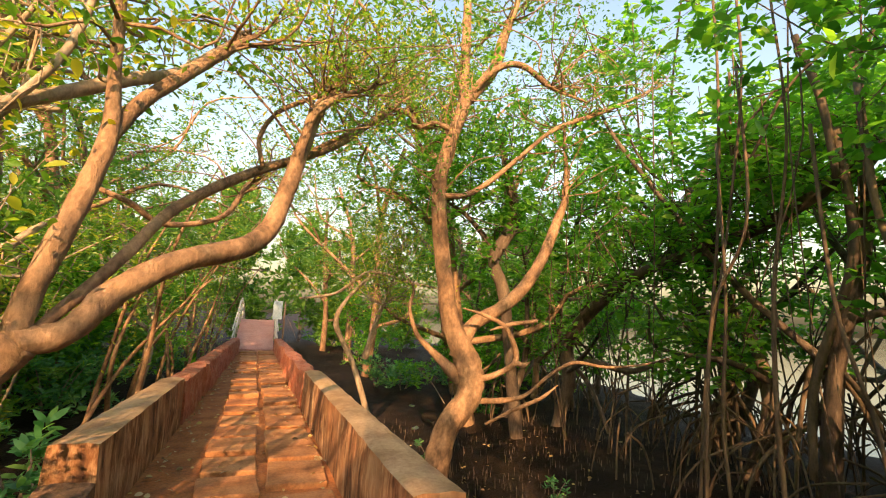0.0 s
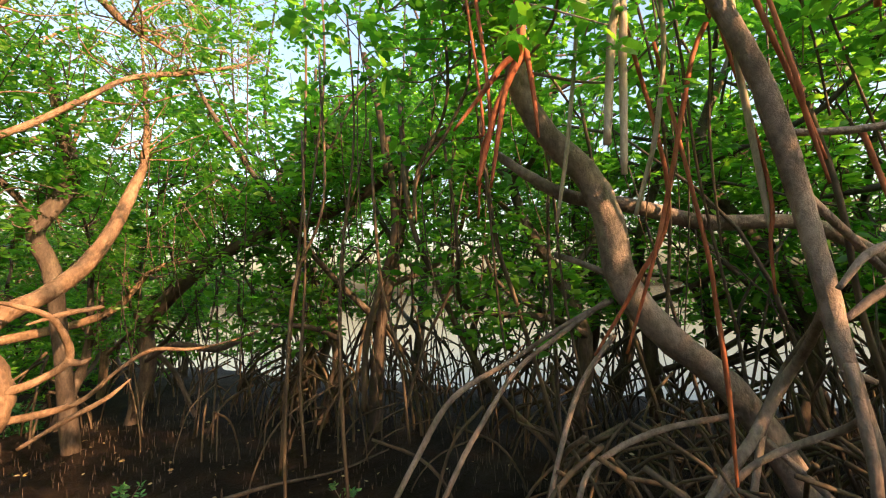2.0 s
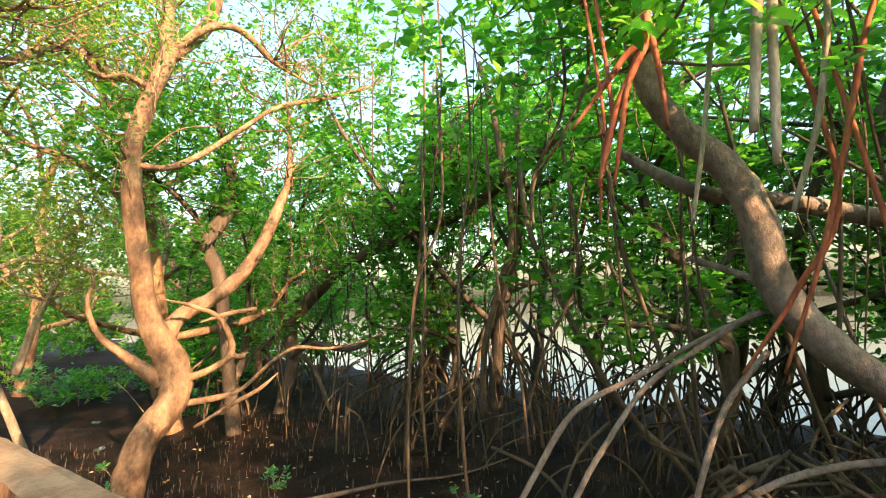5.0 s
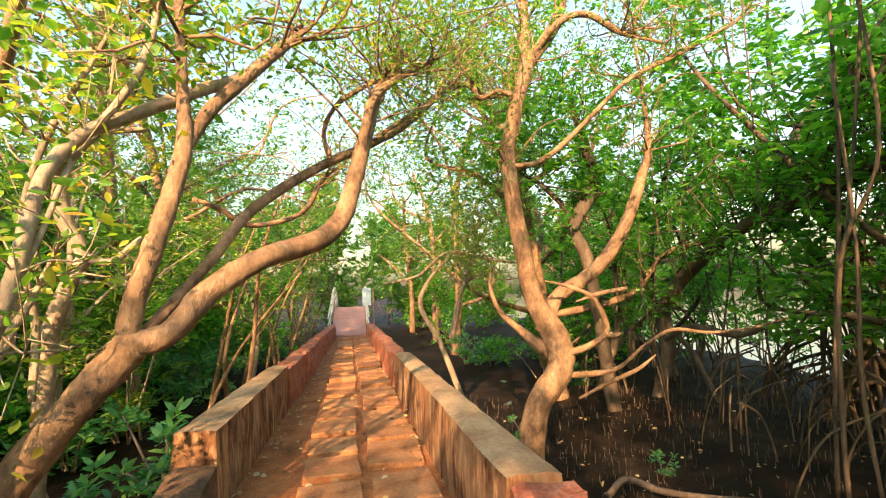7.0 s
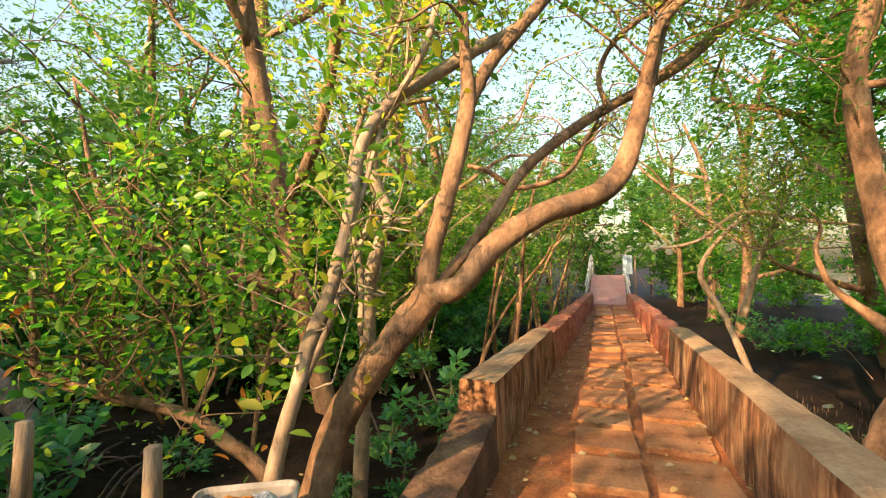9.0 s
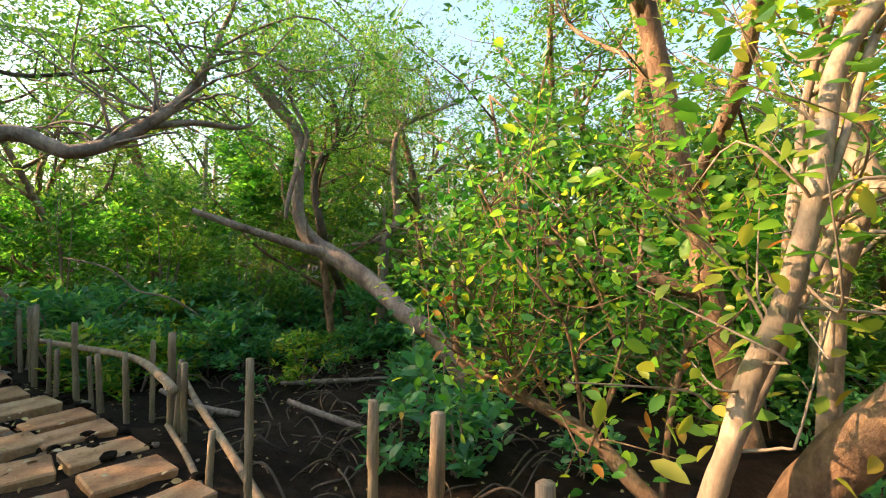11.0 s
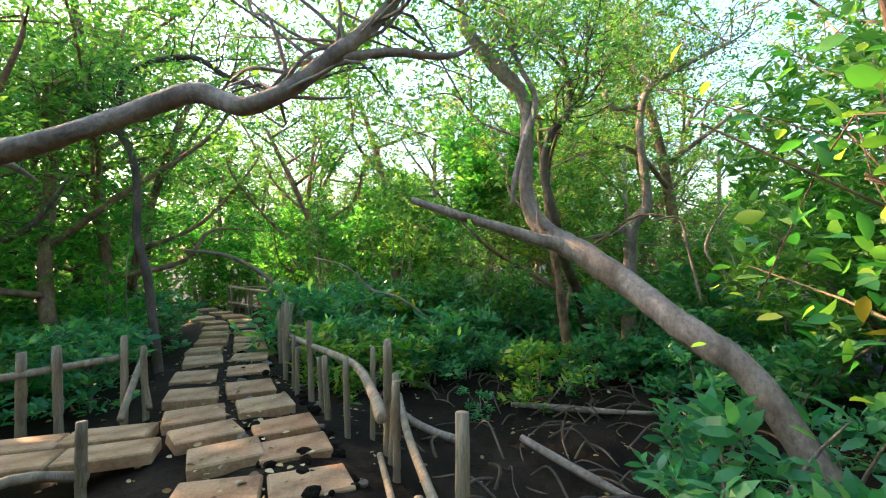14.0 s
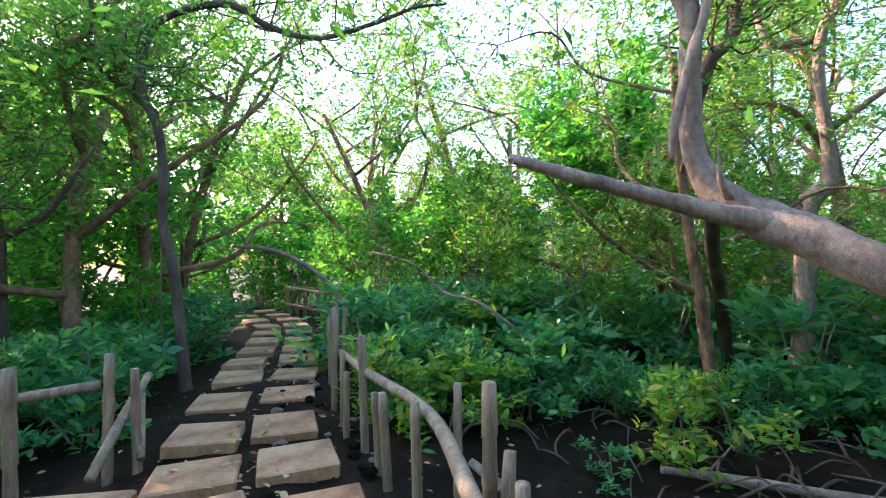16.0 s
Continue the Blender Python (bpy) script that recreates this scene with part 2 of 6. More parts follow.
def tube(pts, steps=5, sides=9, lumps=0.12, seed=0):
    """Verts and quads of a tapering, slightly knobbly round limb."""
    c = curve_through(pts, steps)
    rng = np.random.default_rng(seed)
    n = len(c)
    d = np.gradient(c[:, :3], axis=0)
    d /= np.linalg.norm(d, axis=1)[:, None] + 1e-9
    ref = np.array([0.31, 0.9, 0.29])
    s = np.cross(d, ref)
    s /= np.linalg.norm(s, axis=1)[:, None] + 1e-9
    b = np.cross(d, s)
    ang = np.linspace(0, 2 * np.pi, sides, endpoint=False)
    wob = 1 + lumps * (np.sin(ang[None] * 2 + np.cumsum(rng.normal(0, 0.5, n))[:, None]) * 0.6 + rng.normal(0, 0.35, (n, sides)))
    r = c[:, 3:4] * wob
    v = c[:, None, :3] + r[..., None] * (np.cos(ang)[None, :, None] * s[:, None] + np.sin(ang)[None, :, None] * b[:, None])
    v = v.reshape(-1, 3)
    i, j = np.meshgrid(np.arange(n - 1), np.arange(sides), indexing="ij")
    k = (j + 1) % sides
    f = np.stack([i * sides + j, i * sides + k, (i + 1) * sides + k, (i + 1) * sides + j], -1).reshape(-1, 4)
    v = np.vstack([v, c[:1, :3], c[-1:, :3]])
    a, z = len(v) - 2, len(v) - 1
    jj = np.arange(sides)
    caps = np.vstack([np.stack([jj, (jj + 1) % sides, np.full(sides, a), np.full(sides, a)], -1)[:, [1, 0, 2, 2]],
                      np.stack([(n - 1) * sides + jj, (n - 1) * sides + (jj + 1) % sides, np.full(sides, z), np.full(sides, z)], -1)])
    return v, f, caps[:, :3]


def tubes_mesh(name, lists, mat, steps=5, sides=9, lumps=0.12, seed=0):
    """One mesh of several limbs (all triangles)."""
    vs, fs, base = [], [], 0
    for i, pts in enumerate(lists):
        v, q, c = tube(pts, steps, sides, lumps, seed + i)
        vs.append(v)
        fs += [q[:, [0, 1, 2]] + base, q[:, [0, 2, 3]] + base, c + base]
        base += len(v)
    return mesh_of(name, np.vstack(vs), np.vstack(fs), mat)


BOUGHS = {}


def limb(tree, name, pts):
    """One limb of a tree, a part of its own, in world metres: x, y, z, radius."""
    w = BOUGHS.setdefault(tree.name, [])
    if name in ("trunk", "stem") and not w and pts[0][2] < pts[-1][2]:
        x, y, z, r = pts[0]
        d = Vector(pts[0][:3]) - Vector(pts[1][:3])
        drop = z - float(ground_z(x, y)) + 0.15
        if drop > 0.2:
            s = min(1.0, 0.8 * abs(d.z) / (d.length + 1e-6)) if d.z < 0 else 0.0
            k = s * drop / max(0.2, abs(d.z))
            pts = [(x + d.x * k, y + d.y * k, z - drop, r * 1.15)] + pts
    if name == "limb" and not (tree is fallen_tree and len(pts) == 5):
        pts = pts[:-1] + [(*pts[-1][:3], pts[-1][3] * 0.4)]
    w.append(pts)
    return part(name, tubes_mesh(name, [pts], tree_bark[tree.name], 6, 10, 0.10, len(w) * 7), None, tree)


def leaves_mesh(name, at, size, mat, rng, droop=0.15, fine=False, aspect=0.42, axis=None, full=False, stray=0.45):
    """Leaves at the places (n, 3): folded blades, each turned its own way."""
    n = len(at)
    a = rng.normal(0, 1, (n, 3)) if axis is None else axis + rng.normal(0, stray, (n, 3))
    a[:, 2] = a[:, 2] * 0.6 - droop
    a /= np.linalg.norm(a, axis=1)[:, None]
    up = rng.normal(0, 0.55, (n, 3)) + np.array([0, 0, 1.0])
    s = np.cross(a, up)
    s /= np.linalg.norm(s, axis=1)[:, None] + 1e-9
    u = np.cross(s, a)
    L = (size * rng.uniform(0.65, 1.3, n))[:, None]
    W = L * aspect
    if fine:
        rows = [(0.0, 0.0), (0.25, 0.40), (0.55, 0.5), (0.82, 0.30), (1.0, 0.0)]
        bend = rng.uniform(-0.05, 0.22, n)[:, None]
        v = []
        for f, w in rows:
            mid = at + a * L * f - u * L * bend * f * f
            if w == 0:
                v.append(mid)
            else:
                v += [mid + s * W * w + u * W * w * 0.35, mid, mid - s * W * w + u * W * w * 0.35]
        v = np.stack(v, 1)
        tri = np.array([(0, 1, 2), (0, 2, 3), (1, 4, 2), (2, 4, 5), (2, 5, 6), (2, 6, 3), (4, 7, 5), (5, 7, 8), (5, 8, 9), (5, 9, 6), (7, 10, 8), (8, 10, 9)])
        k = 11
    elif full:
        lo, hi = at + a * L * 0.3, at + a * L * 0.68 - u * L * 0.04
        w = s * W * 0.46 + u * W * 0.16
        w2 = -s * W * 0.46 + u * W * 0.16
        v = np.stack([at, lo + w, lo + w2, hi + w * 0.92, hi + w2 * 0.92, at + a * L - u * L * 0.1], 1)
        tri = np.array([(0, 1, 2), (1, 3, 2), (2, 3, 4), (3, 5, 4)])
        k = 6
    else:
        mid = at + a * L * 0.45
        v = np.stack([at, mid + s * W * 0.5 + u * W * 0.18, at + a * L, mid - s * W * 0.5 + u * W * 0.18], 1)
        tri = np.array([(0, 1, 2), (0, 2, 3)])
        k = 4
    f = (tri[None] + (np.arange(n) * k)[:, None, None]).reshape(-1, 3)
    return mesh_of(name, v.reshape(-1, 3), f, mat, smooth=fine)


def clumps(rng, centres, spread, per):
    """Leaf places: loose sprays about the centres."""
    c = np.repeat(np.asarray(centres, float), per, 0)
    return c + rng.normal(0, 1, c.shape) * np.asarray(spread)


def whorls(rng, tips, per, reach, rise=0.55):
    """Rosettes of leaves at shoot tips: leaf places and the way each one points."""
    m = len(tips)
    way = rng.normal(0, 0.45, (m, 3)) + np.array([0, 0, 0.9])
    way /= np.linalg.norm(way, axis=1)[:, None]
    s = np.cross(way, np.array([0.83, 0.31, 0.46]))
    s /= np.linalg.norm(s, axis=1)[:, None] + 1e-9
    t = np.cross(way, s)
    ang = np.arange(per)[None] * 2.4 + rng.uniform(0, 6.28, (m, 1)) + rng.normal(0, 0.2, (m, per))
    lift = rise + rng.normal(0, 0.3, (m, per))
    out = np.cos(ang)[..., None] * s[:, None] + np.sin(ang)[..., None] * t[:, None]
    at = tips[:, None] + way[:, None] * (np.linspace(0, -1, per)[None, :, None] * reach) + out * 0.006
    return at.reshape(-1, 3), (out + way[:, None] * lift[..., None]).reshape(-1, 3)




# ---- ground ----
PATH_LINE = np.array([(0.2, 0.6), (-1.2, 0.4), (-2.6, 0.0), (-4.3, -0.8), (-5.3, -1.6), (-6.3, -2.4), (-7.8, -3.4), (-9.4, -4.3), (-11.4, -5.6), (-13.4, -7.6), (-15.5, -10.5)])


def line_gap(x, y, pts):
    best = np.full(np.shape(x), 1e9)
    for (ax, ay), (bx, by) in zip(pts[:-1], pts[1:]):
        l2 = (bx - ax) ** 2 + (by - ay) ** 2
        u = np.clip(((x - ax) * (bx - ax) + (y - ay) * (by - ay)) / l2, 0, 1)
        best = np.minimum(best, np.hypot(x - ax - u * (bx - ax), y - ay - u * (by - ay)))
    return best


def wave(x, y, f, s):
    return np.sin(x * f + s) * np.cos(y * f * 1.13 + s * 1.7) + 0.5 * np.sin((x + y) * f * 2.1 + s * 0.6) + 0.3 * np.cos((x * 1.3 - y) * f * 4.3 + s)


def ground_z(x, y):
    x, y = np.asarray(x, float), np.asarray(y, float)
    z = -0.27 - 0.13 / (1 + np.exp(np.clip(-(x - 1.4) * 3, -50, 50))) + 0.035 * wave(x, y, 1.1, 0.4) + 0.014 * wave(x, y, 6.0, 2.0) + 0.011 * wave(x + 0.3 * np.sin(y * 3), y + 0.3 * np.sin(x * 2.3), 14.0, 1.0)
    z = z + 0.22 * np.exp(-(line_gap(x, y, PATH_LINE) / 1.0) ** 4)
    z = z + 0.22 * np.exp(-(np.hypot(x + 0.3, y - 0.8) / 1.9) ** 4)
    z = z - 0.35 / (1 + np.exp(np.clip(-(x - 9.5) * 1.2, -50, 50)))
    z = z - 0.13 * np.exp(-(np.hypot((x - 1.9) / 1.2, (y - 9.3) / 2.4)) ** 4) - 0.12 * np.exp(-(np.hypot(x + 3.6, y - 1.9) / 0.8) ** 2)
    return z


u = np.linspace(-1, 1, 240)
g = np.sinh(u * 6.2) / np.sinh(6.2) * 320
gx, gy = np.meshgrid(g - 1.5, g + 1.5, indexing="ij")
gz = ground_z(gx, gy)
i, j = np.meshgrid(np.arange(239), np.arange(239), indexing="ij")
quad = np.stack([i * 240 + j, (i + 1) * 240 + j, (i + 1) * 240 + j + 1, i * 240 + j + 1], -1).reshape(-1, 4)
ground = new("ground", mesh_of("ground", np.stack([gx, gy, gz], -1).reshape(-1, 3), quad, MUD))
tagged(ground, "dark wet tidal mud under the mangroves", "ground", kind="structure")
bm = bmesh.new()
bmesh.ops.create_grid(bm, x_segments=2, y_segments=2, size=320)
me = bpy.data.meshes.new("water")
bm.to_mesh(me)
bm.free()
me.materials.append(WATER)
water = tagged(new("water", me), "still grey tidal water beyond the roots", "water", kind="structure")
water.location = (0, 0, -0.53)


# ---- causeway ----
def left_x(y):
    return -1.25 - 0.075 * (y - 3.4)


def right_x(y):
    return 0.43 - 0.112 * (y - 2.8)


def rough_block(rows, mat, name, seed, amount=0.006, cell=0.12):
    """A long weathered block: rows of (y, x0, x1, z0, z1) swept along y."""
    rng = np.random.default_rng(seed)
    ys = np.arange(rows[0][0], rows[-1][0] + 1e-6, cell)
    src = np.array(rows, float)
    vs = []
    prof = []
    for q in np.linspace(0, 1, 6):
        prof.append((0.0, q))
    for q in np.linspace(0.0, 1, 5)[1:]:
        prof.append((q, 1.0))
    for q in np.linspace(1, 0, 6)[1:]:
        prof.append((1.0, q))
    k = len(prof)
    for y in ys:
        x0, x1, z0, z1 = [np.interp(y, src[:, 0], src[:, c]) for c in range(1, 5)]
        for a, b in prof:
            edge = 0.012 if (a in (0.0, 1.0) and b == 1.0) else 0
            vs.append((x0 + (x1 - x0) * a + (edge if a == 0 else -edge), y, z0 + (z1 - z0) * b - edge))
    vs = np.array(vs)
    n = len(ys)
    low = np.repeat(rng.normal(0, 1, (n // 4 + 2, k)), 4, 0)[:n].reshape(-1)
    vs[:, 0] += amount * (rng.normal(0, 0.5, len(vs)) + 0.6 * low)
    vs[:, 2] += amount * 0.7 * (rng.normal(0, 0.5, len(vs)) + 0.4 * low) * (vs[:, 2] > src[0, 3] + 0.02)
    vs[:, 1] += amount * rng.normal(0, 0.4, len(vs))
    i, j = np.meshgrid(np.arange(n - 1), np.arange(k - 1), indexing="ij")
    f = np.stack([i * k + j, (i + 1) * k + j, (i + 1) * k + j + 1, i * k + j + 1], -1).reshape(-1, 4)
    tri = np.vstack([f[:, [0, 1, 2]], f[:, [0, 2, 3]]])
    caps = []
    for base, flip in ((0, False), ((n - 1) * k, True)):
        for a in range(1, k - 1):
            caps.append((base, base + a + 1, base + a) if flip else (base, base + a, base + a + 1))
    tri = np.vstack([tri, np.array(caps)])
    return mesh_of(name, vs, tri[:, ::-1], mat, smooth=False)


FAR = 17.4
bed = new("causeway_bed", rough_block([(1.3, -1.25, 0.72, -0.6, -0.03), (3.0, -1.35, 0.6, -0.6, 0.0), (FAR, left_x(FAR) - 0.1, right_x(FAR) + 0.1, -0.6, 0.0)], EARTH, "causeway_bed", 3, 0.008))
tagged(bed, "rust-red trodden earth between the low walls", "path", kind="structure")
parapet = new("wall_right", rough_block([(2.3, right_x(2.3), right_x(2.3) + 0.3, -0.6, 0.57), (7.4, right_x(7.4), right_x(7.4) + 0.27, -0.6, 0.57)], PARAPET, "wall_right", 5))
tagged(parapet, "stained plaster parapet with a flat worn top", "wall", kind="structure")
far_r = new("wall_right_far", rough_block([(7.43, right_x(7.43) - 0.02, right_x(7.43) + 0.27, -0.6, 0.53), (FAR, right_x(FAR), right_x(FAR) + 0.26, -0.6, 0.46)], RED_BRICK, "wall_right_far", 6, 0.022))
tagged(far_r, "crumbling rust-red parapet of old brick", "wall", kind="structure")
near_r = new("wall_right_end", rough_block([(1.25, 0.68, 0.98, -0.6, 0.30), (1.7, 0.57, 0.89, -0.6, 0.42), (2.0, 0.52, 0.83, -0.6, 0.53), (2.29, right_x(2.29) - 0.004, right_x(2.29) + 0.305, -0.6, 0.566)], RED_BRICK, "wall_right_end", 8, 0.022, 0.07))
tagged(near_r, "broken red brick end of the parapet", "wall", kind="structure")
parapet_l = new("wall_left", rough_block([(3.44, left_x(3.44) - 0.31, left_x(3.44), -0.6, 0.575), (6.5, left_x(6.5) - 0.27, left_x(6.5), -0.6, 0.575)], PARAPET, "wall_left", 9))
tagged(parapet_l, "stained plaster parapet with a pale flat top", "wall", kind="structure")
far_l = new("wall_left_far", rough_block([(6.53, left_x(6.53) - 0.26, left_x(6.53) + 0.02, -0.6, 0.53), (FAR, left_x(FAR) - 0.26, left_x(FAR), -0.6, 0.46)], RED_BRICK, "wall_left_far", 10, 0.024))
tagged(far_l, "crumbling rust-red parapet of old brick", "wall", kind="structure")
curb = new("wall_left_curb", rough_block([(1.75, -1.38, -1.08, -0.6, 0.20), (2.5, -1.43, -1.13, -0.6, 0.26), (3.0, -1.48, -1.18, -0.6, 0.32), (3.42, -1.54, -1.22, -0.6, 0.38)], KERB, "wall_left_curb", 12, 0.009, 0.08))
tagged(curb, "low broken kerb stepping down from the parapet", "wall", kind="structure")


def slab_mesh(name, sx, sy, sz, mat, rng):
    bm = bmesh.new()
    bmesh.ops.create_cube(bm, size=1.0)
    for v in bm.verts:
        v.co = (v.co.x * sx * (1 + rng.uniform(-0.03, 0.03)), v.co.y * sy * (1 + rng.uniform(-0.03, 0.03)), v.co.z * sz)
    bmesh.ops.bevel(bm, geom=[e for e in bm.edges if max(v.co.z for v in e.verts) > 0], offset=0.012, segments=1, affect="EDGES")
    me = bpy.data.meshes.new(name)
    bm.to_mesh(me)
    bm.free()
    me.materials.append(mat)
    return me


srng = random.Random(4)
left_slabs = [slab_mesh("slab", 0.46, 0.46, 0.12, SLAB_WARM, srng) for _ in range(5)]
right_slabs = [slab_mesh("slab", 0.49, 0.63, 0.12, SLAB_WARM, srng) for _ in range(5)]
for off, pitch, meshes in ((-0.285, 0.63, left_slabs), (0.265, 0.70, right_slabs)):
    y = 1.6
    while y < FAR - 0.3:
        mid = -0.20 - 0.108 * (y - 3.4) + 0.015 * math.sin(y)
        ob = new("slab", srng.choice(meshes))
        ob.parent = bed
        ob.matrix_basis = pose(mid + off + srng.uniform(-0.015, 0.015), y + srng.uniform(-0.03, 0.03), -0.022 + srng.uniform(-0.02, 0.024), srng.uniform(-3.5, 2.0), srng.uniform(-2.5, 2.5), 6 + srng.uniform(-4, 4))
        y += pitch

# ---- footbridge ----
bridge = thing("footbridge", "small humped footbridge with a faded pink deck and pale rails", "bridge")
bx0, by0 = -1.83, 17.3
bdir = Vector((-0.085, 1, 0)).normalized()
bsid = Vector((bdir.y, -bdir.x, 0))


def on_bridge(s, v, h):
    z = 0.08 + 0.95 * math.sin(min(1, max(0, s / 7.0)) * math.pi) ** 0.9
    p = Vector((bx0, by0, 0)) + bdir * s + bsid * v
    return (p.x, p.y, z + h)


bm = bmesh.new()
rows = []
for i in range(25):
    s = 7.0 * i / 24
    rows.append([bm.verts.new(on_bridge(s, v, h)) for v, h in ((-0.62, 0), (0.62, 0), (0.62, -0.14), (-0.62, -0.14))])
for a, b in zip(rows[:-1], rows[1:]):
    for k in range(4):
        bm.faces.new((a[k], a[(k + 1) % 4], b[(k + 1) % 4], b[k]))
bm.faces.new(rows[0])
bm.faces.new(rows[-1][::-1])
bmesh.ops.recalc_face_normals(bm, faces=bm.faces)
part("deck", bm, PINK_DECK, bridge, "faded pink humped deck")
for side in (-0.66, 0.66):
    for h in (0.85, 0.45):
        pts = [(*on_bridge(s, side * (1.12 if s < 0.4 else 1), h * (0.75 if s < 0.4 else 1)), 0.028) for s in np.linspace(0, 7, 9)]
        part("rail", tubes_mesh("rail", [pts], RAIL_WHITE, 3, 8, 0), None, bridge, "pale painted rail")
    for s in np.linspace(0.2, 6.8, 7):
        part("post", tubes_mesh("post", [[(*on_bridge(s, side, -0.1), 0.028), (*on_bridge(s, side, 0.88), 0.026)]], RAIL_WHITE, 2, 8, 0), None, bridge)
sign = thing("sign_board", "pale blue board on a thin post by the bridge", "sign")
part("post", tubes_mesh("post", [[(-0.88, 16.6, -0.4, 0.03), (-0.89, 16.6, 1.75, 0.03)]], BARK_DARK, 2, 8, 0), None, sign)
bm = bmesh.new()
bmesh.ops.create_cube(bm, size=1, matrix=pose(-1.12, 16.6, 1.45, 0, 0, 8) @ Matrix.Diagonal((0.30, 0.03, 0.62, 1)))
bmesh.ops.bevel(bm, geom=bm.edges[:], offset=0.008, segments=1, affect="EDGES")
part("board", bm, SIGN_BLUE, sign, "pale blue board")

# ---- trees by the path ----
tree_bark = {}


def tree(name, label, bark, category="tree", group=""):
    ob = thing(name, label, category, group)
    tree_bark[ob.name] = bark
    return ob


leaning_tree = tree("mangrove_tree", "leaning tree with sunlit tan bark beside the causeway", BARK)
pale_sapling = tree("sapling", "slim pale-barked tree with bright yellow-green leaves", BARK_PALE)
upright_tree = tree("mangrove_tree", "straight tree with patchy orange-brown bark", BARK)
low_branch_shrub = tree("shrub", "leafy shrub on a low sprawling branch over the mud", BARK, "shrub")
forked_tree = tree("mangrove_tree", "gnarled forked tree with smooth tan bark in the mud", BARK)
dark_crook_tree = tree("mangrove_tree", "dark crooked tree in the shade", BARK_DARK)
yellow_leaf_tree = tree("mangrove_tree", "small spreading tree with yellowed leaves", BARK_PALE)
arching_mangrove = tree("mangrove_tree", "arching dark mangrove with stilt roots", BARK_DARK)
big_mangrove = tree("mangrove_tree", "thick curving mangrove with many stilt roots", BARK_GREY)
slender_mangrove = tree("mangrove_tree", "slender mangrove with a pale stilt root", BARK_GREY)
side_mangrove = tree("mangrove_tree", "straight mangrove with side limbs and stilt roots", BARK_GREY)
fallen_tree = tree("mangrove_tree", "leaning grey tree with a broken bare branch", BARK_GREY)
twin_stem_tree = tree("mangrove_tree", "thin wavy dark stem behind the leaning tree", BARK_DARK)
hooked_tree = tree("mangrove_tree", "hooked grey tree with bare dead twigs", BARK_GREY)
overhead_tree = tree("mangrove_tree", "tree with a thick limb arching over the stepping path", BARK_GREY)
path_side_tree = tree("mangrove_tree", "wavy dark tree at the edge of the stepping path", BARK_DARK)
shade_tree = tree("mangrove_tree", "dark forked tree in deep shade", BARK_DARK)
bare_stem_tree = tree("mangrove_tree", "pale dead-looking stem among the leaves", BARK_PALE)
bent_branch = tree("mangrove_tree", "bare grey stem bowed over the path", BARK_GREY)
limb(leaning_tree, "trunk", [(-1.7, 1.97, 0.2, 0.078), (-1.59, 2.05, 0.65, 0.077), (-1.4, 2.16, 0.99, 0.079), (-1.26, 2.26, 1.2, 0.078), (-1.2, 2.27, 1.27, 0.076)])
limb(leaning_tree, "limb", [(-1.22, 2.27, 1.26, 0.073), (-1.08, 2.37, 1.32, 0.061), (-0.97, 2.51, 1.5, 0.063), (-0.77, 2.74, 1.69, 0.063), (-0.52, 3.04, 1.82, 0.066), (-0.38, 3.25, 1.99, 0.063), (-0.29, 3.38, 2.31, 0.060), (-0.23, 3.49, 2.62, 0.055), (-0.11, 3.73, 3.16, 0.049), (0.06, 3.99, 3.53, 0.044), (0.35, 4.39, 4.15, 0.034)])
limb(leaning_tree, "limb", [(-1.23, 2.27, 1.25, 0.052), (-1.22, 2.29, 1.43, 0.048), (-1.15, 2.33, 1.74, 0.047), (-1.1, 2.39, 2.01, 0.046), (-1.07, 2.44, 2.27, 0.042), (-1.1, 2.47, 2.6, 0.031), (-1.13, 2.49, 3.02, 0.027), (-1.2, 2.54, 3.52, 0.018)])
limb(leaning_tree, "limb", [(-1.07, 2.44, 2.24, 0.036), (-1, 2.56, 2.49, 0.037), (-0.87, 2.71, 2.74, 0.036), (-0.71, 2.91, 3.04, 0.031), (-0.53, 3.13, 3.37, 0.023)])
limb(leaning_tree, "limb", [(-1.18, 2.33, 1.32, 0.027), (-1.04, 2.69, 1.67, 0.031), (-0.9, 3.05, 2.05, 0.033), (-0.6, 3.57, 2.45, 0.036), (-0.29, 4, 2.75, 0.037), (0.06, 4.44, 3.09, 0.037), (0.48, 4.89, 3.62, 0.037), (0.95, 5.37, 4.2, 0.032)])
limb(leaning_tree, "limb", [(-0.26, 3.43, 2.46, 0.038), (-0.2, 3.44, 2.76, 0.038), (-0.14, 3.51, 3, 0.035), (0.08, 3.69, 3.26, 0.029), (0.51, 4.05, 3.66, 0.023)])
limb(leaning_tree, "limb", [(-0.5, 3.61, 2.54, 0.017), (-0.54, 3.58, 2.75, 0.018), (-0.43, 3.61, 2.99, 0.018), (-0.19, 3.69, 3.19, 0.017), (0.1, 3.9, 3.5, 0.016)])
limb(leaning_tree, "limb", [(-0.15, 4.26, 2.95, 0.019), (0.21, 4.59, 3.31, 0.023), (0.48, 4.9, 3.59, 0.023), (0.82, 5.22, 3.94, 0.024), (1.22, 5.48, 3.88, 0.023), (1.55, 5.81, 4.11, 0.023)])
limb(leaning_tree, "limb", [(-1.97, 4.66, 2.46, 0.024), (-1.75, 4.75, 2.38, 0.027), (-1.52, 5.05, 2.25, 0.030), (-1.08, 5.43, 2.45, 0.031), (-0.87, 5.59, 2.88, 0.030), (-0.6, 5.79, 3.15, 0.023)])
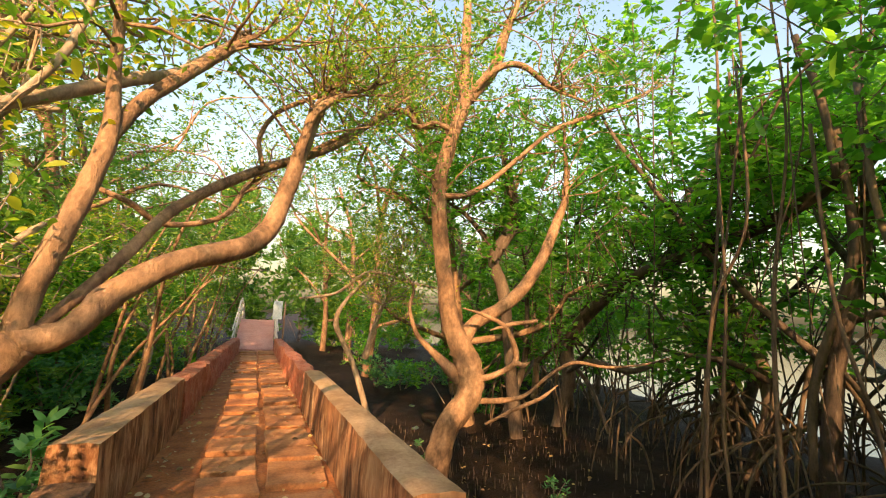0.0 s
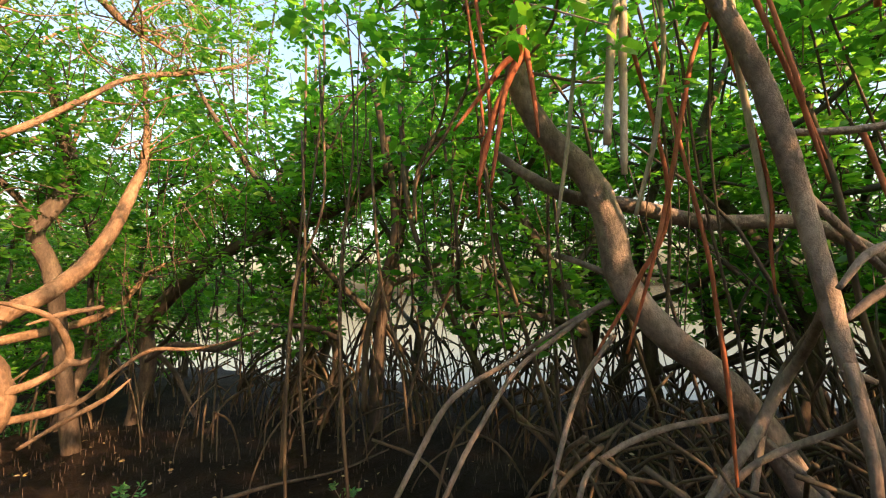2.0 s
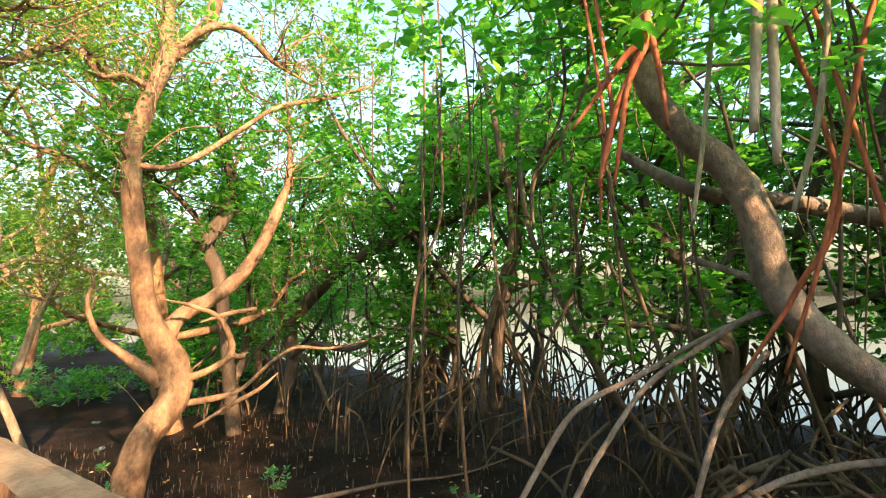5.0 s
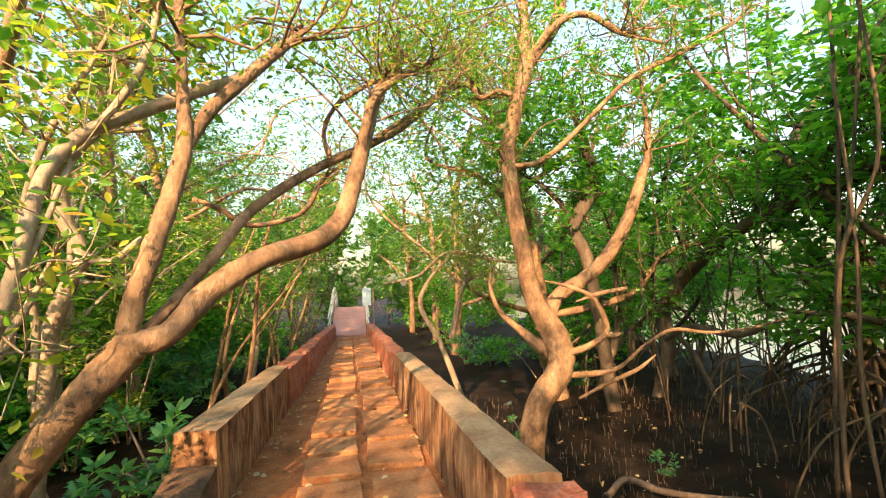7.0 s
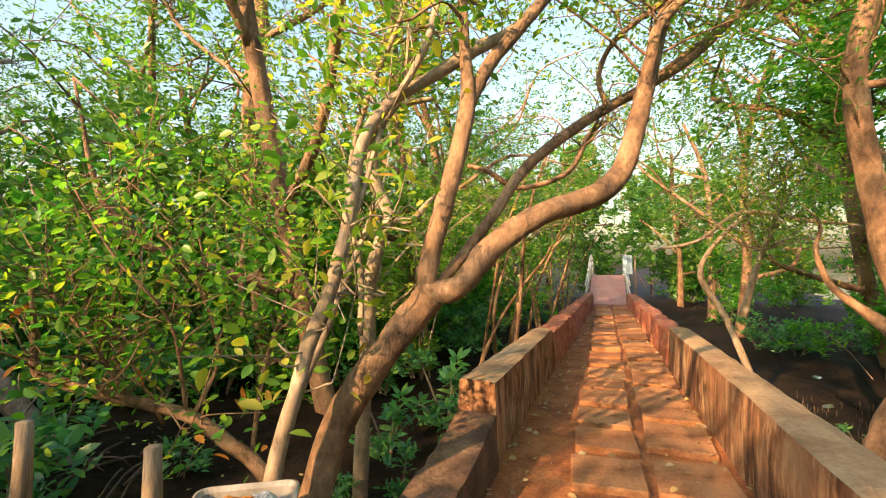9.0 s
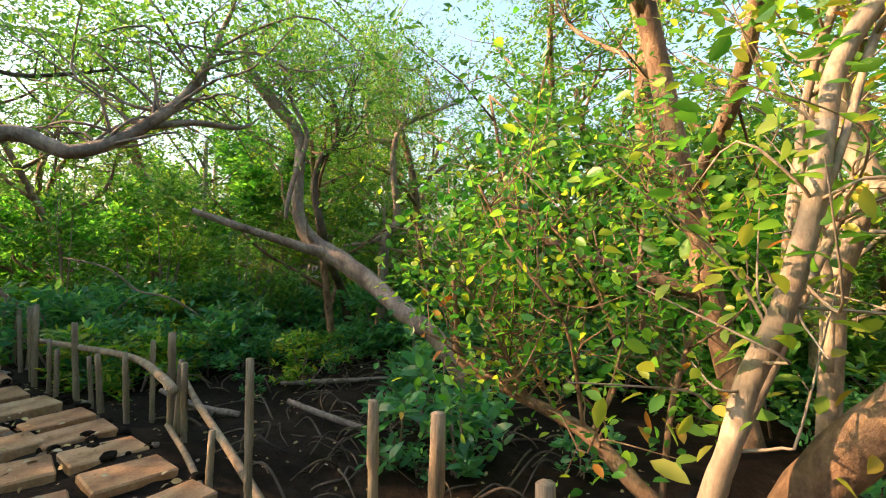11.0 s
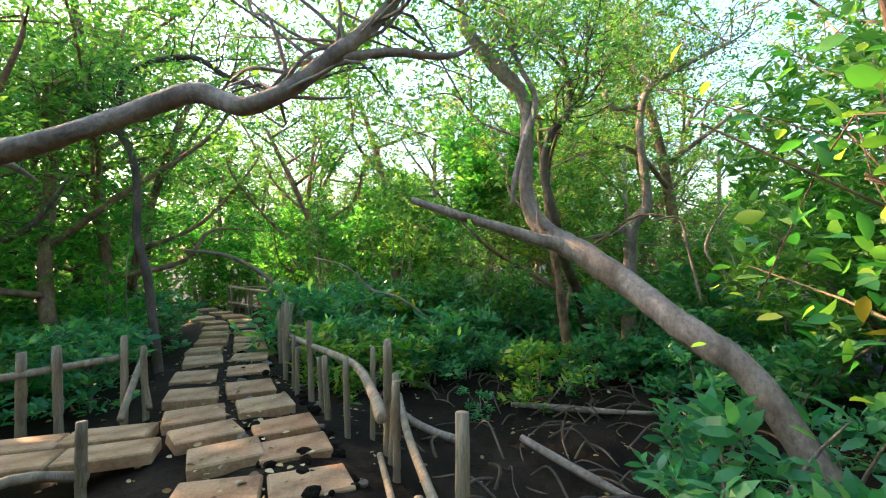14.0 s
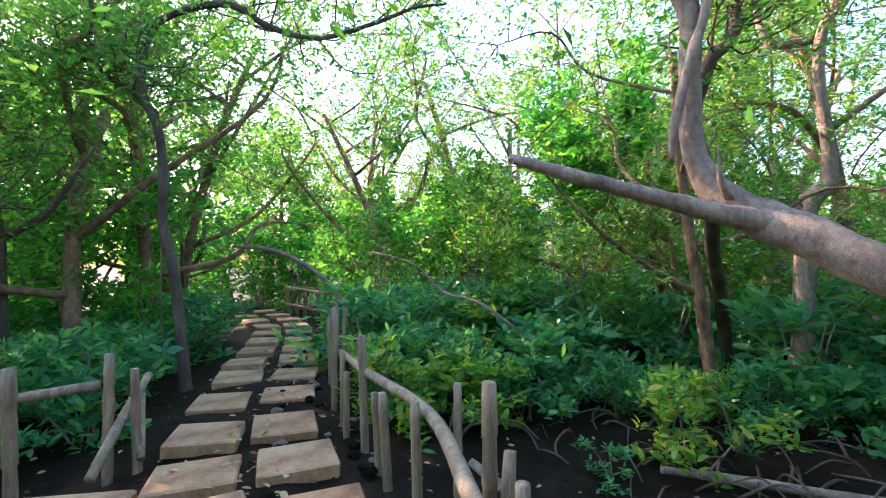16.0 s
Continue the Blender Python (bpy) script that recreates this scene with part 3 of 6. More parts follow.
limb(pale_sapling, "trunk", [(-1.68, 1.71, 0.42, 0.037), (-1.66, 1.74, 0.63, 0.035), (-1.6, 1.77, 0.86, 0.034), (-1.58, 1.82, 1.05, 0.035), (-1.52, 1.89, 1.29, 0.033), (-1.5, 1.99, 1.59, 0.031), (-1.52, 2.07, 1.84, 0.031)])
limb(pale_sapling, "limb", [(-1.52, 2.06, 1.75, 0.029), (-1.54, 2.17, 2.04, 0.030), (-1.46, 2.29, 2.27, 0.031), (-1.3, 2.5, 2.47, 0.034), (-1.13, 2.72, 2.68, 0.035), (-0.95, 2.89, 2.84, 0.033), (-0.78, 3.05, 3.11, 0.028), (-0.62, 3.2, 3.4, 0.022)])
limb(pale_sapling, "limb", [(-1.45, 2.3, 2.27, 0.018), (-1.35, 2.33, 2.42, 0.018), (-1.29, 2.44, 2.69, 0.021), (-1.27, 2.54, 3.04, 0.017), (-1.28, 2.63, 3.38, 0.011)])
limb(pale_sapling, "limb", [(-1.5, 1.94, 1.48, 0.014), (-1.49, 2.09, 1.75, 0.012), (-1.5, 2.28, 2.13, 0.013), (-1.48, 2.49, 2.42, 0.012), (-1.5, 2.57, 2.89, 0.011)])
limb(pale_sapling, "limb", [(-1.62, 1.76, 0.78, 0.019), (-1.62, 1.96, 1.06, 0.020), (-1.58, 2.08, 1.34, 0.017), (-1.61, 2.27, 1.55, 0.015), (-1.59, 2.37, 1.79, 0.012)])
limb(pale_sapling, "limb", [(-1.74, 2.44, 1.01, 0.016), (-1.78, 2.5, 1.38, 0.019), (-1.85, 2.47, 1.75, 0.017), (-1.84, 2.49, 2.07, 0.016), (-1.72, 2.49, 2.43, 0.016), (-1.51, 2.52, 2.89, 0.012), (-1.44, 2.57, 3.26, 0.009)])
limb(pale_sapling, "limb", [(-2.18, 2.86, 1.2, 0.031), (-2.11, 2.81, 1.67, 0.031), (-2.01, 2.8, 2.12, 0.032), (-1.88, 2.81, 2.39, 0.033), (-1.71, 2.83, 2.55, 0.030)])
limb(bare_stem_tree, "trunk", [(-2.01, 2.9, 0.91, 0.048), (-1.98, 2.89, 1.31, 0.048), (-1.89, 2.91, 1.63, 0.044), (-1.84, 2.92, 1.76, 0.04), (-1.93, 2.87, 2, 0.044), (-1.94, 2.86, 2.36, 0.044), (-1.78, 2.91, 2.5, 0.026), (-1.59, 3.08, 2.58, 0.019)])
limb(bare_stem_tree, "limb", [(-1.85, 2.92, 1.75, 0.028), (-1.66, 2.88, 1.71, 0.024), (-1.59, 3.01, 1.84, 0.018), (-1.52, 3.14, 1.98, 0.012)])
limb(upright_tree, "trunk", [(-5.04, 4.88, 0.15, 0.091), (-5.06, 4.85, 0.76, 0.099), (-5.1, 4.78, 1.97, 0.099), (-5.14, 4.71, 3.03, 0.106), (-5.1, 4.69, 3.79, 0.114), (-4.98, 4.7, 4.55, 0.114), (-5, 4.66, 5.31, 0.099), (-4.95, 4.62, 6.52, 0.068)])
limb(upright_tree, "limb", [(-5.01, 4.7, 4.44, 0.046), (-4.69, 4.81, 4.59, 0.046), (-4.33, 4.94, 4.78, 0.038), (-3.83, 5.11, 5.09, 0.03)])
limb(upright_tree, "limb", [(-5.08, 4.69, 3.87, 0.03), (-5.77, 4.52, 4.36, 0.027), (-6.3, 4.4, 4.88, 0.024), (-6.69, 4.32, 5.64, 0.02)])
limb(low_branch_shrub, "stem", [(-1.88, 1.9, 0.39, 0.034), (-2.05, 1.8, 0.58, 0.032), (-2.21, 1.71, 0.71, 0.03), (-2.44, 1.57, 0.79, 0.028), (-2.63, 1.45, 0.86, 0.026), (-2.72, 1.35, 0.94, 0.022), (-2.73, 1.34, 1.12, 0.013), (-2.74, 1.32, 1.37, 0.01)])
limb(low_branch_shrub, "stem", [(-2.43, 1.58, 0.79, 0.01), (-2.44, 1.48, 0.97, 0.01), (-2.5, 1.41, 1.13, 0.008), (-2.57, 1.33, 1.29, 0.007)])
limb(low_branch_shrub, "stem", [(-2.19, 1.73, 0.7, 0.011), (-2.16, 1.84, 0.96, 0.01), (-2.24, 1.82, 1.24, 0.009), (-2.33, 1.71, 1.49, 0.007), (-2.47, 1.56, 1.69, 0.006)])
limb(low_branch_shrub, "stem", [(-1.97, 1.88, 0.5, 0.012), (-2.12, 2.1, 0.87, 0.012), (-2.09, 2.28, 1.38, 0.011), (-2.19, 2.32, 1.68, 0.01), (-2.35, 2.15, 1.94, 0.008)])
limb(low_branch_shrub, "stem", [(-2.21, 1.71, 0.71, 0.008), (-2.16, 1.59, 1.15, 0.008), (-2.25, 1.4, 1.45, 0.006), (-2.3, 1.27, 1.72, 0.005)])
limb(low_branch_shrub, "stem", [(-3.02, 2.75, 0.97, 0.02), (-3.01, 2.72, 1.43, 0.017), (-2.99, 2.77, 1.86, 0.013), (-2.98, 2.83, 2.24, 0.01)])
limb(low_branch_shrub, "stem", [(-2.7, 1.93, 0.53, 0.009), (-2.72, 1.77, 0.88, 0.009), (-2.79, 1.69, 1.08, 0.01), (-2.87, 1.55, 1.34, 0.007), (-2.88, 1.41, 1.56, 0.006)])
limb(forked_tree, "trunk", [(1.31, 4.86, -0.37, 0.149), (1.35, 4.87, -0.09, 0.146), (1.45, 4.88, 0.27, 0.142), (1.69, 4.87, 0.61, 0.149), (1.67, 4.89, 0.94, 0.141), (1.46, 4.91, 1.39, 0.110), (1.35, 4.87, 1.92, 0.098), (1.24, 4.81, 2.59, 0.093), (1.26, 4.8, 3.15, 0.082), (1.48, 4.74, 3.94, 0.082)])
limb(forked_tree, "limb", [(1.46, 4.75, 3.88, 0.065), (1.46, 4.74, 4.44, 0.061), (1.46, 4.72, 5.1, 0.051), (1.45, 4.72, 6.08, 0.036)])
limb(forked_tree, "limb", [(1.48, 4.74, 3.92, 0.070), (1.83, 4.76, 4.42, 0.069), (1.97, 4.8, 4.9, 0.062), (2.22, 4.8, 5.61, 0.042)])
limb(forked_tree, "limb", [(1.69, 4.91, 0.69, 0.082), (1.51, 4.96, 0.86, 0.074), (1.31, 5.06, 1.05, 0.042), (1.11, 5.06, 1.25, 0.027), (1.01, 5.04, 1.53, 0.020), (1.04, 5.02, 1.75, 0.013), (0.91, 5.01, 1.94, 0.007)])
limb(forked_tree, "limb", [(1.54, 4.94, 1, 0.098), (1.72, 4.94, 1.36, 0.079), (2.08, 4.93, 1.59, 0.075), (2.38, 4.98, 1.84, 0.076), (2.64, 5.01, 2.23, 0.073), (2.85, 5.04, 2.7, 0.063), (2.94, 5, 3.03, 0.037), (2.96, 5.03, 3.66, 0.024), (2.89, 5.05, 4.52, 0.019)])
limb(forked_tree, "limb", [(1.73, 4.8, 0.78, 0.042), (1.97, 4.71, 0.87, 0.035), (2.13, 4.63, 1.03, 0.033), (1.98, 4.56, 1.35, 0.026), (1.74, 4.57, 1.48, 0.021), (1.47, 4.54, 1.55, 0.014)])
limb(forked_tree, "limb", [(2.1, 4.64, 1, 0.033), (2.19, 4.58, 0.97, 0.028), (2.24, 4.52, 1.01, 0.021)])
limb(forked_tree, "limb", [(1.74, 4.87, 0.55, 0.038), (2.08, 4.79, 0.57, 0.029), (2.29, 4.71, 0.64, 0.021), (2.48, 4.56, 0.86, 0.018), (2.71, 4.42, 1.02, 0.018), (3.03, 4.29, 0.99, 0.015), (3.39, 4.15, 1.04, 0.013), (3.67, 4.06, 1.13, 0.009)])
limb(forked_tree, "limb", [(1.77, 4.58, 0.37, 0.014), (2.08, 4.54, 0.52, 0.020), (2.36, 4.5, 0.64, 0.020), (2.54, 4.46, 0.78, 0.014)])
limb(forked_tree, "limb", [(2.32, 4.52, 1.45, 0.018), (2.03, 4.55, 1.4, 0.023), (1.8, 4.58, 1.33, 0.018)])
limb(forked_tree, "limb", [(1.21, 4.79, 2.8, 0.030), (1.52, 4.75, 2.82, 0.032), (1.83, 4.7, 3.03, 0.030), (2.2, 4.63, 3.38, 0.027), (2.62, 4.65, 3.75, 0.027), (3.31, 4.65, 4.09, 0.026), (4.16, 4.61, 4.58, 0.021)])
limb(forked_tree, "limb", [(1.28, 4.7, 3.56, 0.034), (1.11, 4.71, 3.6, 0.032), (0.93, 4.74, 3.54, 0.030), (0.83, 4.73, 3.67, 0.030), (0.56, 4.76, 3.71, 0.022)])
limb(forked_tree, "limb", [(1.51, 4.73, 4, 0.035), (1.79, 4.57, 4.31, 0.039), (2.1, 4.53, 4.39, 0.037), (2.46, 4.52, 4.19, 0.030), (2.94, 4.49, 4.06, 0.025)])
limb(dark_crook_tree, "trunk", [(3.01, 6.81, 1.06, 0.094), (2.86, 6.74, 1.91, 0.103), (2.68, 6.71, 2.39, 0.103), (2.97, 6.61, 3.02, 0.094), (2.85, 6.56, 3.66, 0.077), (2.65, 6.51, 4.31, 0.051)])
limb(dark_crook_tree, "limb", [(2.74, 6.69, 2.47, 0.043), (2.2, 6.69, 3.04, 0.039), (1.74, 6.9, 3.37, 0.031)])
limb(yellow_leaf_tree, "trunk", [(0.71, 8.1, 0.6, 0.047), (0.38, 8.06, 1.25, 0.047), (0.53, 8, 1.68, 0.035), (0.93, 7.92, 2.13, 0.029)])
limb(yellow_leaf_tree, "limb", [(-0.25, 8.08, 1.66, 0.020), (0.34, 8.01, 1.78, 0.026), (0.88, 7.92, 2.16, 0.032), (1.61, 7.86, 2.02, 0.032), (2.2, 7.81, 1.92, 0.026)])
limb(yellow_leaf_tree, "limb", [(0.9, 8.07, 0.69, 0.059), (1.06, 7.98, 1.37, 0.041), (1.32, 7.88, 2.14, 0.029), (1.43, 7.79, 2.82, 0.017)])
limb(arching_mangrove, "trunk", [(4.28, 7.49, -0.25, 0.103), (4.34, 7.22, 0.46, 0.119), (4.32, 7.18, 1.18, 0.111), (4.41, 6.20, 1.88, 0.093), (4.58, 5.38, 2.27, 0.083), (4.70, 4.37, 2.46, 0.081), (4.76, 3.55, 2.71, 0.071), (4.77, 2.90, 3.00, 0.062), (4.79, 2.16, 3.41, 0.053)])
limb(arching_mangrove, "limb", [(4.25, 7.13, 0.60, 0.031), (4.12, 6.26, 0.87, 0.044), (4.19, 5.45, 0.82, 0.043), (4.22, 4.73, 1.05, 0.034)])
limb(arching_mangrove, "prop_root", [(4.35, 7.17, 0.78, 0.04), (4.42, 6.69, 0.40, 0.035), (4.47, 6.30, -0.20, 0.031)])
limb(big_mangrove, "trunk", [(2.91, 0.85, 3.56, 0.067), (2.95, 0.80, 3.08, 0.071), (2.98, 0.75, 2.77, 0.074), (3.08, 0.62, 2.50, 0.084), (3.23, 0.40, 2.21, 0.093), (3.29, 0.29, 1.89, 0.097), (3.32, 0.23, 1.48, 0.101), (3.42, -0.00, 1.12, 0.101), (3.52, -0.27, 0.86, 0.093), (3.62, -0.49, 0.55, 0.093), (3.62, -0.73, 0.07, 0.086), (3.58, -0.88, -0.38, 0.076)])
limb(big_mangrove, "limb", [(3.21, 1.04, 2.47, 0.03), (3.30, 0.80, 2.27, 0.043), (3.39, 0.56, 2.12, 0.051), (3.53, 0.15, 2.02, 0.054), (3.70, -0.29, 1.88, 0.054), (3.89, -0.86, 1.84, 0.049), (4.01, -1.18, 1.68, 0.047), (4.18, -1.62, 1.36, 0.039)])
limb(big_mangrove, "limb", [(2.96, 0.74, 3.16, 0.027), (2.80, 0.90, 3.19, 0.027), (2.65, 1.00, 3.31, 0.022)])
limb(big_mangrove, "prop_root", [(2.76, -0.73, 1.39, 0.021), (3.13, -0.70, 1.10, 0.026), (3.32, -0.58, 0.83, 0.033), (3.16, -0.41, 0.57, 0.032), (3.00, -0.20, 0.32, 0.031), (2.83, 0.02, -0.04, 0.026)])
limb(big_mangrove, "prop_root", [(3.36, 0.31, 1.36, 0.018), (3.40, 0.65, 1.19, 0.017), (3.34, 1.04, 0.94, 0.017), (3.06, 1.42, 0.69, 0.021), (2.80, 1.60, 0.31, 0.02), (2.56, 1.73, -0.06, 0.018)])
limb(big_mangrove, "prop_root", [(3.39, 0.35, 1.36, 0.017), (3.38, 0.73, 1.09, 0.017), (3.29, 1.02, 0.85, 0.017), (3.02, 1.23, 0.47, 0.018), (2.89, 1.34, 0.23, 0.018), (2.76, 1.48, -0.11, 0.017)])
limb(big_mangrove, "prop_root", [(3.58, -0.41, 0.60, 0.02), (3.42, -0.07, 0.55, 0.02), (3.30, 0.12, 0.51, 0.02), (3.13, 0.32, 0.44, 0.019), (2.97, 0.49, 0.31, 0.018), (2.85, 0.57, -0.01, 0.018)])
limb(big_mangrove, "prop_root", [(3.39, -0.46, 0.54, 0.023), (3.27, -0.67, 0.34, 0.021), (3.23, -0.85, 0.15, 0.021), (3.28, -0.98, -0.09, 0.017)])
limb(big_mangrove, "prop_root", [(2.70, -0.80, 0.85, 0.017), (2.96, -0.77, 0.71, 0.019), (2.98, -0.51, 0.57, 0.018), (2.91, -0.30, 0.43, 0.018), (2.85, -0.07, 0.12, 0.018)])
limb(big_mangrove, "prop_root", [(2.82, -0.74, 1.33, 0.018), (3.24, -0.70, 1.10, 0.021), (3.55, -0.65, 0.90, 0.024), (3.40, -0.50, 0.62, 0.023), (3.16, -0.34, 0.03, 0.021)])
limb(big_mangrove, "prop_root", [(2.89, -1.16, 0.47, 0.021), (2.90, -0.86, 0.32, 0.028), (2.81, -0.56, 0.24, 0.028), (2.68, -0.19, 0.13, 0.024)])
limb(big_mangrove, "prop_root", [(3.31, 0.31, 1.13, 0.016), (3.15, 0.52, 0.82, 0.018), (3.01, 0.65, 0.42, 0.017), (2.89, 0.77, -0.10, 0.017)])
limb(big_mangrove, "prop_root", [(3.46, 0.71, 1.71, 0.02), (3.37, 0.39, 1.57, 0.021), (3.32, 0.23, 1.44, 0.018)])
limb(slender_mangrove, "trunk", [(2.39, -0.30, 2.91, 0.042), (2.45, -0.45, 2.54, 0.045), (2.49, -0.53, 2.27, 0.048), (2.54, -0.61, 1.87, 0.049), (2.57, -0.67, 1.48, 0.048), (2.60, -0.71, 1.19, 0.041), (2.62, -0.75, 1.00, 0.031), (2.66, -0.82, 0.66, 0.028), (2.60, -0.89, 0.32, 0.027)])
limb(slender_mangrove, "prop_root", [(2.50, -0.71, 1.10, 0.022), (2.46, -0.72, 0.92, 0.022), (2.42, -0.73, 0.68, 0.022), (2.38, -0.71, 0.30, 0.02)])
limb(slender_mangrove, "limb", [(2.55, -0.64, 1.83, 0.02), (2.72, -0.81, 1.66, 0.019), (2.90, -0.98, 1.48, 0.018), (3.11, -1.26, 1.19, 0.016)])
limb(slender_mangrove, "limb", [(2.53, -0.60, 2.12, 0.017), (2.60, -0.81, 2.11, 0.018), (2.67, -1.03, 2.11, 0.018), (2.69, -1.07, 2.02, 0.013)])
limb(slender_mangrove, "limb", [(2.65, -0.83, 1.00, 0.013), (2.62, -0.75, 1.04, 0.017), (2.60, -0.70, 1.05, 0.014)])
limb(side_mangrove, "trunk", [(2.85, -1.38, 3.03, 0.053), (2.87, -1.39, 2.63, 0.053), (2.90, -1.41, 2.33, 0.053), (2.91, -1.37, 1.83, 0.05), (2.90, -1.30, 1.39, 0.05), (2.90, -1.22, 0.87, 0.044), (2.90, -1.16, 0.33, 0.041), (2.91, -1.14, 0.04, 0.038)])
limb(side_mangrove, "limb", [(2.61, -0.74, 1.27, 0.015), (2.65, -0.89, 1.39, 0.02), (2.77, -1.09, 1.45, 0.022), (2.91, -1.34, 1.48, 0.024)])
limb(side_mangrove, "limb", [(2.49, -0.70, 1.41, 0.013), (2.52, -0.83, 1.56, 0.019), (2.70, -1.05, 1.61, 0.021), (2.90, -1.34, 1.65, 0.022)])
limb(side_mangrove, "limb", [(2.92, -1.31, 1.23, 0.029), (2.95, -1.41, 1.17, 0.029), (3.03, -1.64, 1.13, 0.026)])
limb(side_mangrove, "limb", [(2.89, -1.41, 2.39, 0.026), (2.83, -1.27, 2.60, 0.021), (2.78, -1.13, 2.86, 0.018), (2.74, -1.05, 3.03, 0.013)])
limb(side_mangrove, "prop_root", [(2.91, -1.25, 0.92, 0.015), (2.97, -1.38, 0.65, 0.015), (3.05, -1.57, 0.37, 0.015)])
limb(side_mangrove, "prop_root", [(2.91, -1.28, 1.09, 0.026), (2.79, -1.20, 0.83, 0.023), (2.81, -1.22, 0.55, 0.017), (2.68, -1.12, 0.32, 0.016)])
limb(fallen_tree, "trunk", [(-5.21, 2.12, 0.5, 0.092), (-5.39, 1.88, 0.74, 0.100), (-5.62, 1.75, 0.86, 0.106), (-6.02, 1.54, 1.1, 0.112), (-6.34, 1.2, 1.38, 0.114), (-6.56, 0.87, 1.61, 0.106), (-6.6, 0.69, 1.92, 0.074), (-6.64, 0.67, 2.38, 0.066), (-6.68, 0.69, 2.86, 0.070), (-6.65, 0.58, 3.12, 0.076), (-6.58, 0.33, 3.37, 0.076), (-6.5, 0.09, 3.68, 0.058), (-6.48, 0.01, 3.99, 0.044)])
limb(fallen_tree, "limb", [(-6.44, 1.01, 1.48, 0.082), (-6.42, 0.74, 1.55, 0.058), (-6.43, 0.37, 1.67, 0.053), (-6.41, -0.07, 1.81, 0.048), (-6.41, -0.47, 1.95, 0.034)])
limb(fallen_tree, "limb", [(-6.51, 0.53, 1.89, 0.022), (-6.51, 0.56, 2.16, 0.030), (-6.53, 0.66, 2.55, 0.032), (-6.6, 0.77, 2.97, 0.033), (-6.54, 0.6, 3.32, 0.026), (-6.5, 0.48, 3.72, 0.020)])
limb(fallen_tree, "limb", [(-6.58, 0.94, 1.56, 0.030), (-6.43, 0.79, 1.7, 0.021), (-6.42, 0.77, 1.94, 0.017)])
limb(twin_stem_tree, "trunk", [(-9.46, 1.6, 0.68, 0.073), (-8.3, 1.21, 1.39, 0.062), (-7.63, 1.05, 1.84, 0.055), (-7.58, 0.92, 2.42, 0.055), (-7.59, 1.01, 2.88, 0.052), (-7.64, 1.24, 3.18, 0.046), (-7.72, 1.22, 3.69, 0.037), (-7.76, 1.03, 4.31, 0.032)])
limb(twin_stem_tree, "limb", [(-7.63, 1.21, 3.15, 0.028), (-7.78, 1.44, 3.5, 0.028), (-7.89, 1.49, 4.06, 0.025), (-7.89, 1.56, 4.5, 0.019)])
limb(twin_stem_tree, "limb", [(-7.72, 1.22, 3.66, 0.025), (-7.64, 0.93, 3.94, 0.022), (-7.68, 0.69, 4.12, 0.019)])
limb(hooked_tree, "trunk", [(-8.99, 2.24, 1.17, 0.095), (-8.97, 2.27, 1.84, 0.103), (-9.02, 2.5, 2.17, 0.073), (-8.97, 2.4, 3.23, 0.059), (-8.98, 2.51, 3.82, 0.051), (-9.06, 2.87, 4.11, 0.044), (-9.29, 3.8, 4.61, 0.033)])
limb(hooked_tree, "limb", [(-9.02, 2.47, 2.13, 0.037), (-8.93, 2.07, 1.76, 0.051), (-8.78, 1.5, 1.65, 0.044)])
limb(hooked_tree, "limb", [(-9.18, 2.47, 3.67, 0.053), (-9.17, 2.02, 3.71, 0.046), (-9.24, 1.98, 4.46, 0.047), (-9.46, 2.47, 4.82, 0.04), (-9.45, 2.51, 5.46, 0.032)])
limb(hooked_tree, "dead_twig", [(-7.67, 2.71, 0.86, 0.017), (-7.61, 2.55, 1.48, 0.017), (-7.57, 2.44, 1.82, 0.014), (-7.49, 2.11, 1.79, 0.008)])
limb(hooked_tree, "dead_twig", [(-7.57, 3.13, 0.99, 0.016), (-7.45, 2.71, 1.37, 0.016), (-7.44, 2.72, 1.64, 0.013), (-7.5, 2.98, 2.01, 0.008)])
limb(overhead_tree, "limb", [(-3.42, -2.17, 1.84, 0.063), (-3.56, -2, 1.77, 0.058), (-3.66, -1.72, 1.84, 0.052), (-3.72, -1.45, 1.93, 0.048), (-3.77, -1.2, 2.02, 0.045), (-3.81, -0.94, 2.11, 0.046), (-3.80, -0.78, 2.06, 0.044), (-3.77, -0.64, 2.02, 0.044), (-3.80, -0.45, 2.10, 0.043), (-3.83, -0.26, 2.25, 0.04), (-3.98, -0.12, 2.46, 0.035), (-4.15, -0.02, 2.74, 0.033), (-4.3, 0.12, 3.25, 0.028)])
limb(overhead_tree, "limb", [(-3.83, -0.28, 2.22, 0.026), (-3.95, -0.05, 2.30, 0.022), (-4.12, 0.22, 2.34, 0.015), (-4.3, 0.34, 2.48, 0.009)])
limb(overhead_tree, "limb", [(-3.56, -2, 1.75, 0.055), (-3.51, -2.22, 1.4, 0.066), (-3.5, -2.31, 0.91, 0.073), (-3.51, -2.34, 0.34, 0.078)])
limb(overhead_tree, "limb", [(-3.72, -1.9, 1.8, 0.019), (-3.9, -2.02, 1.83, 0.018), (-4.41, -2.46, 1.85, 0.017)])
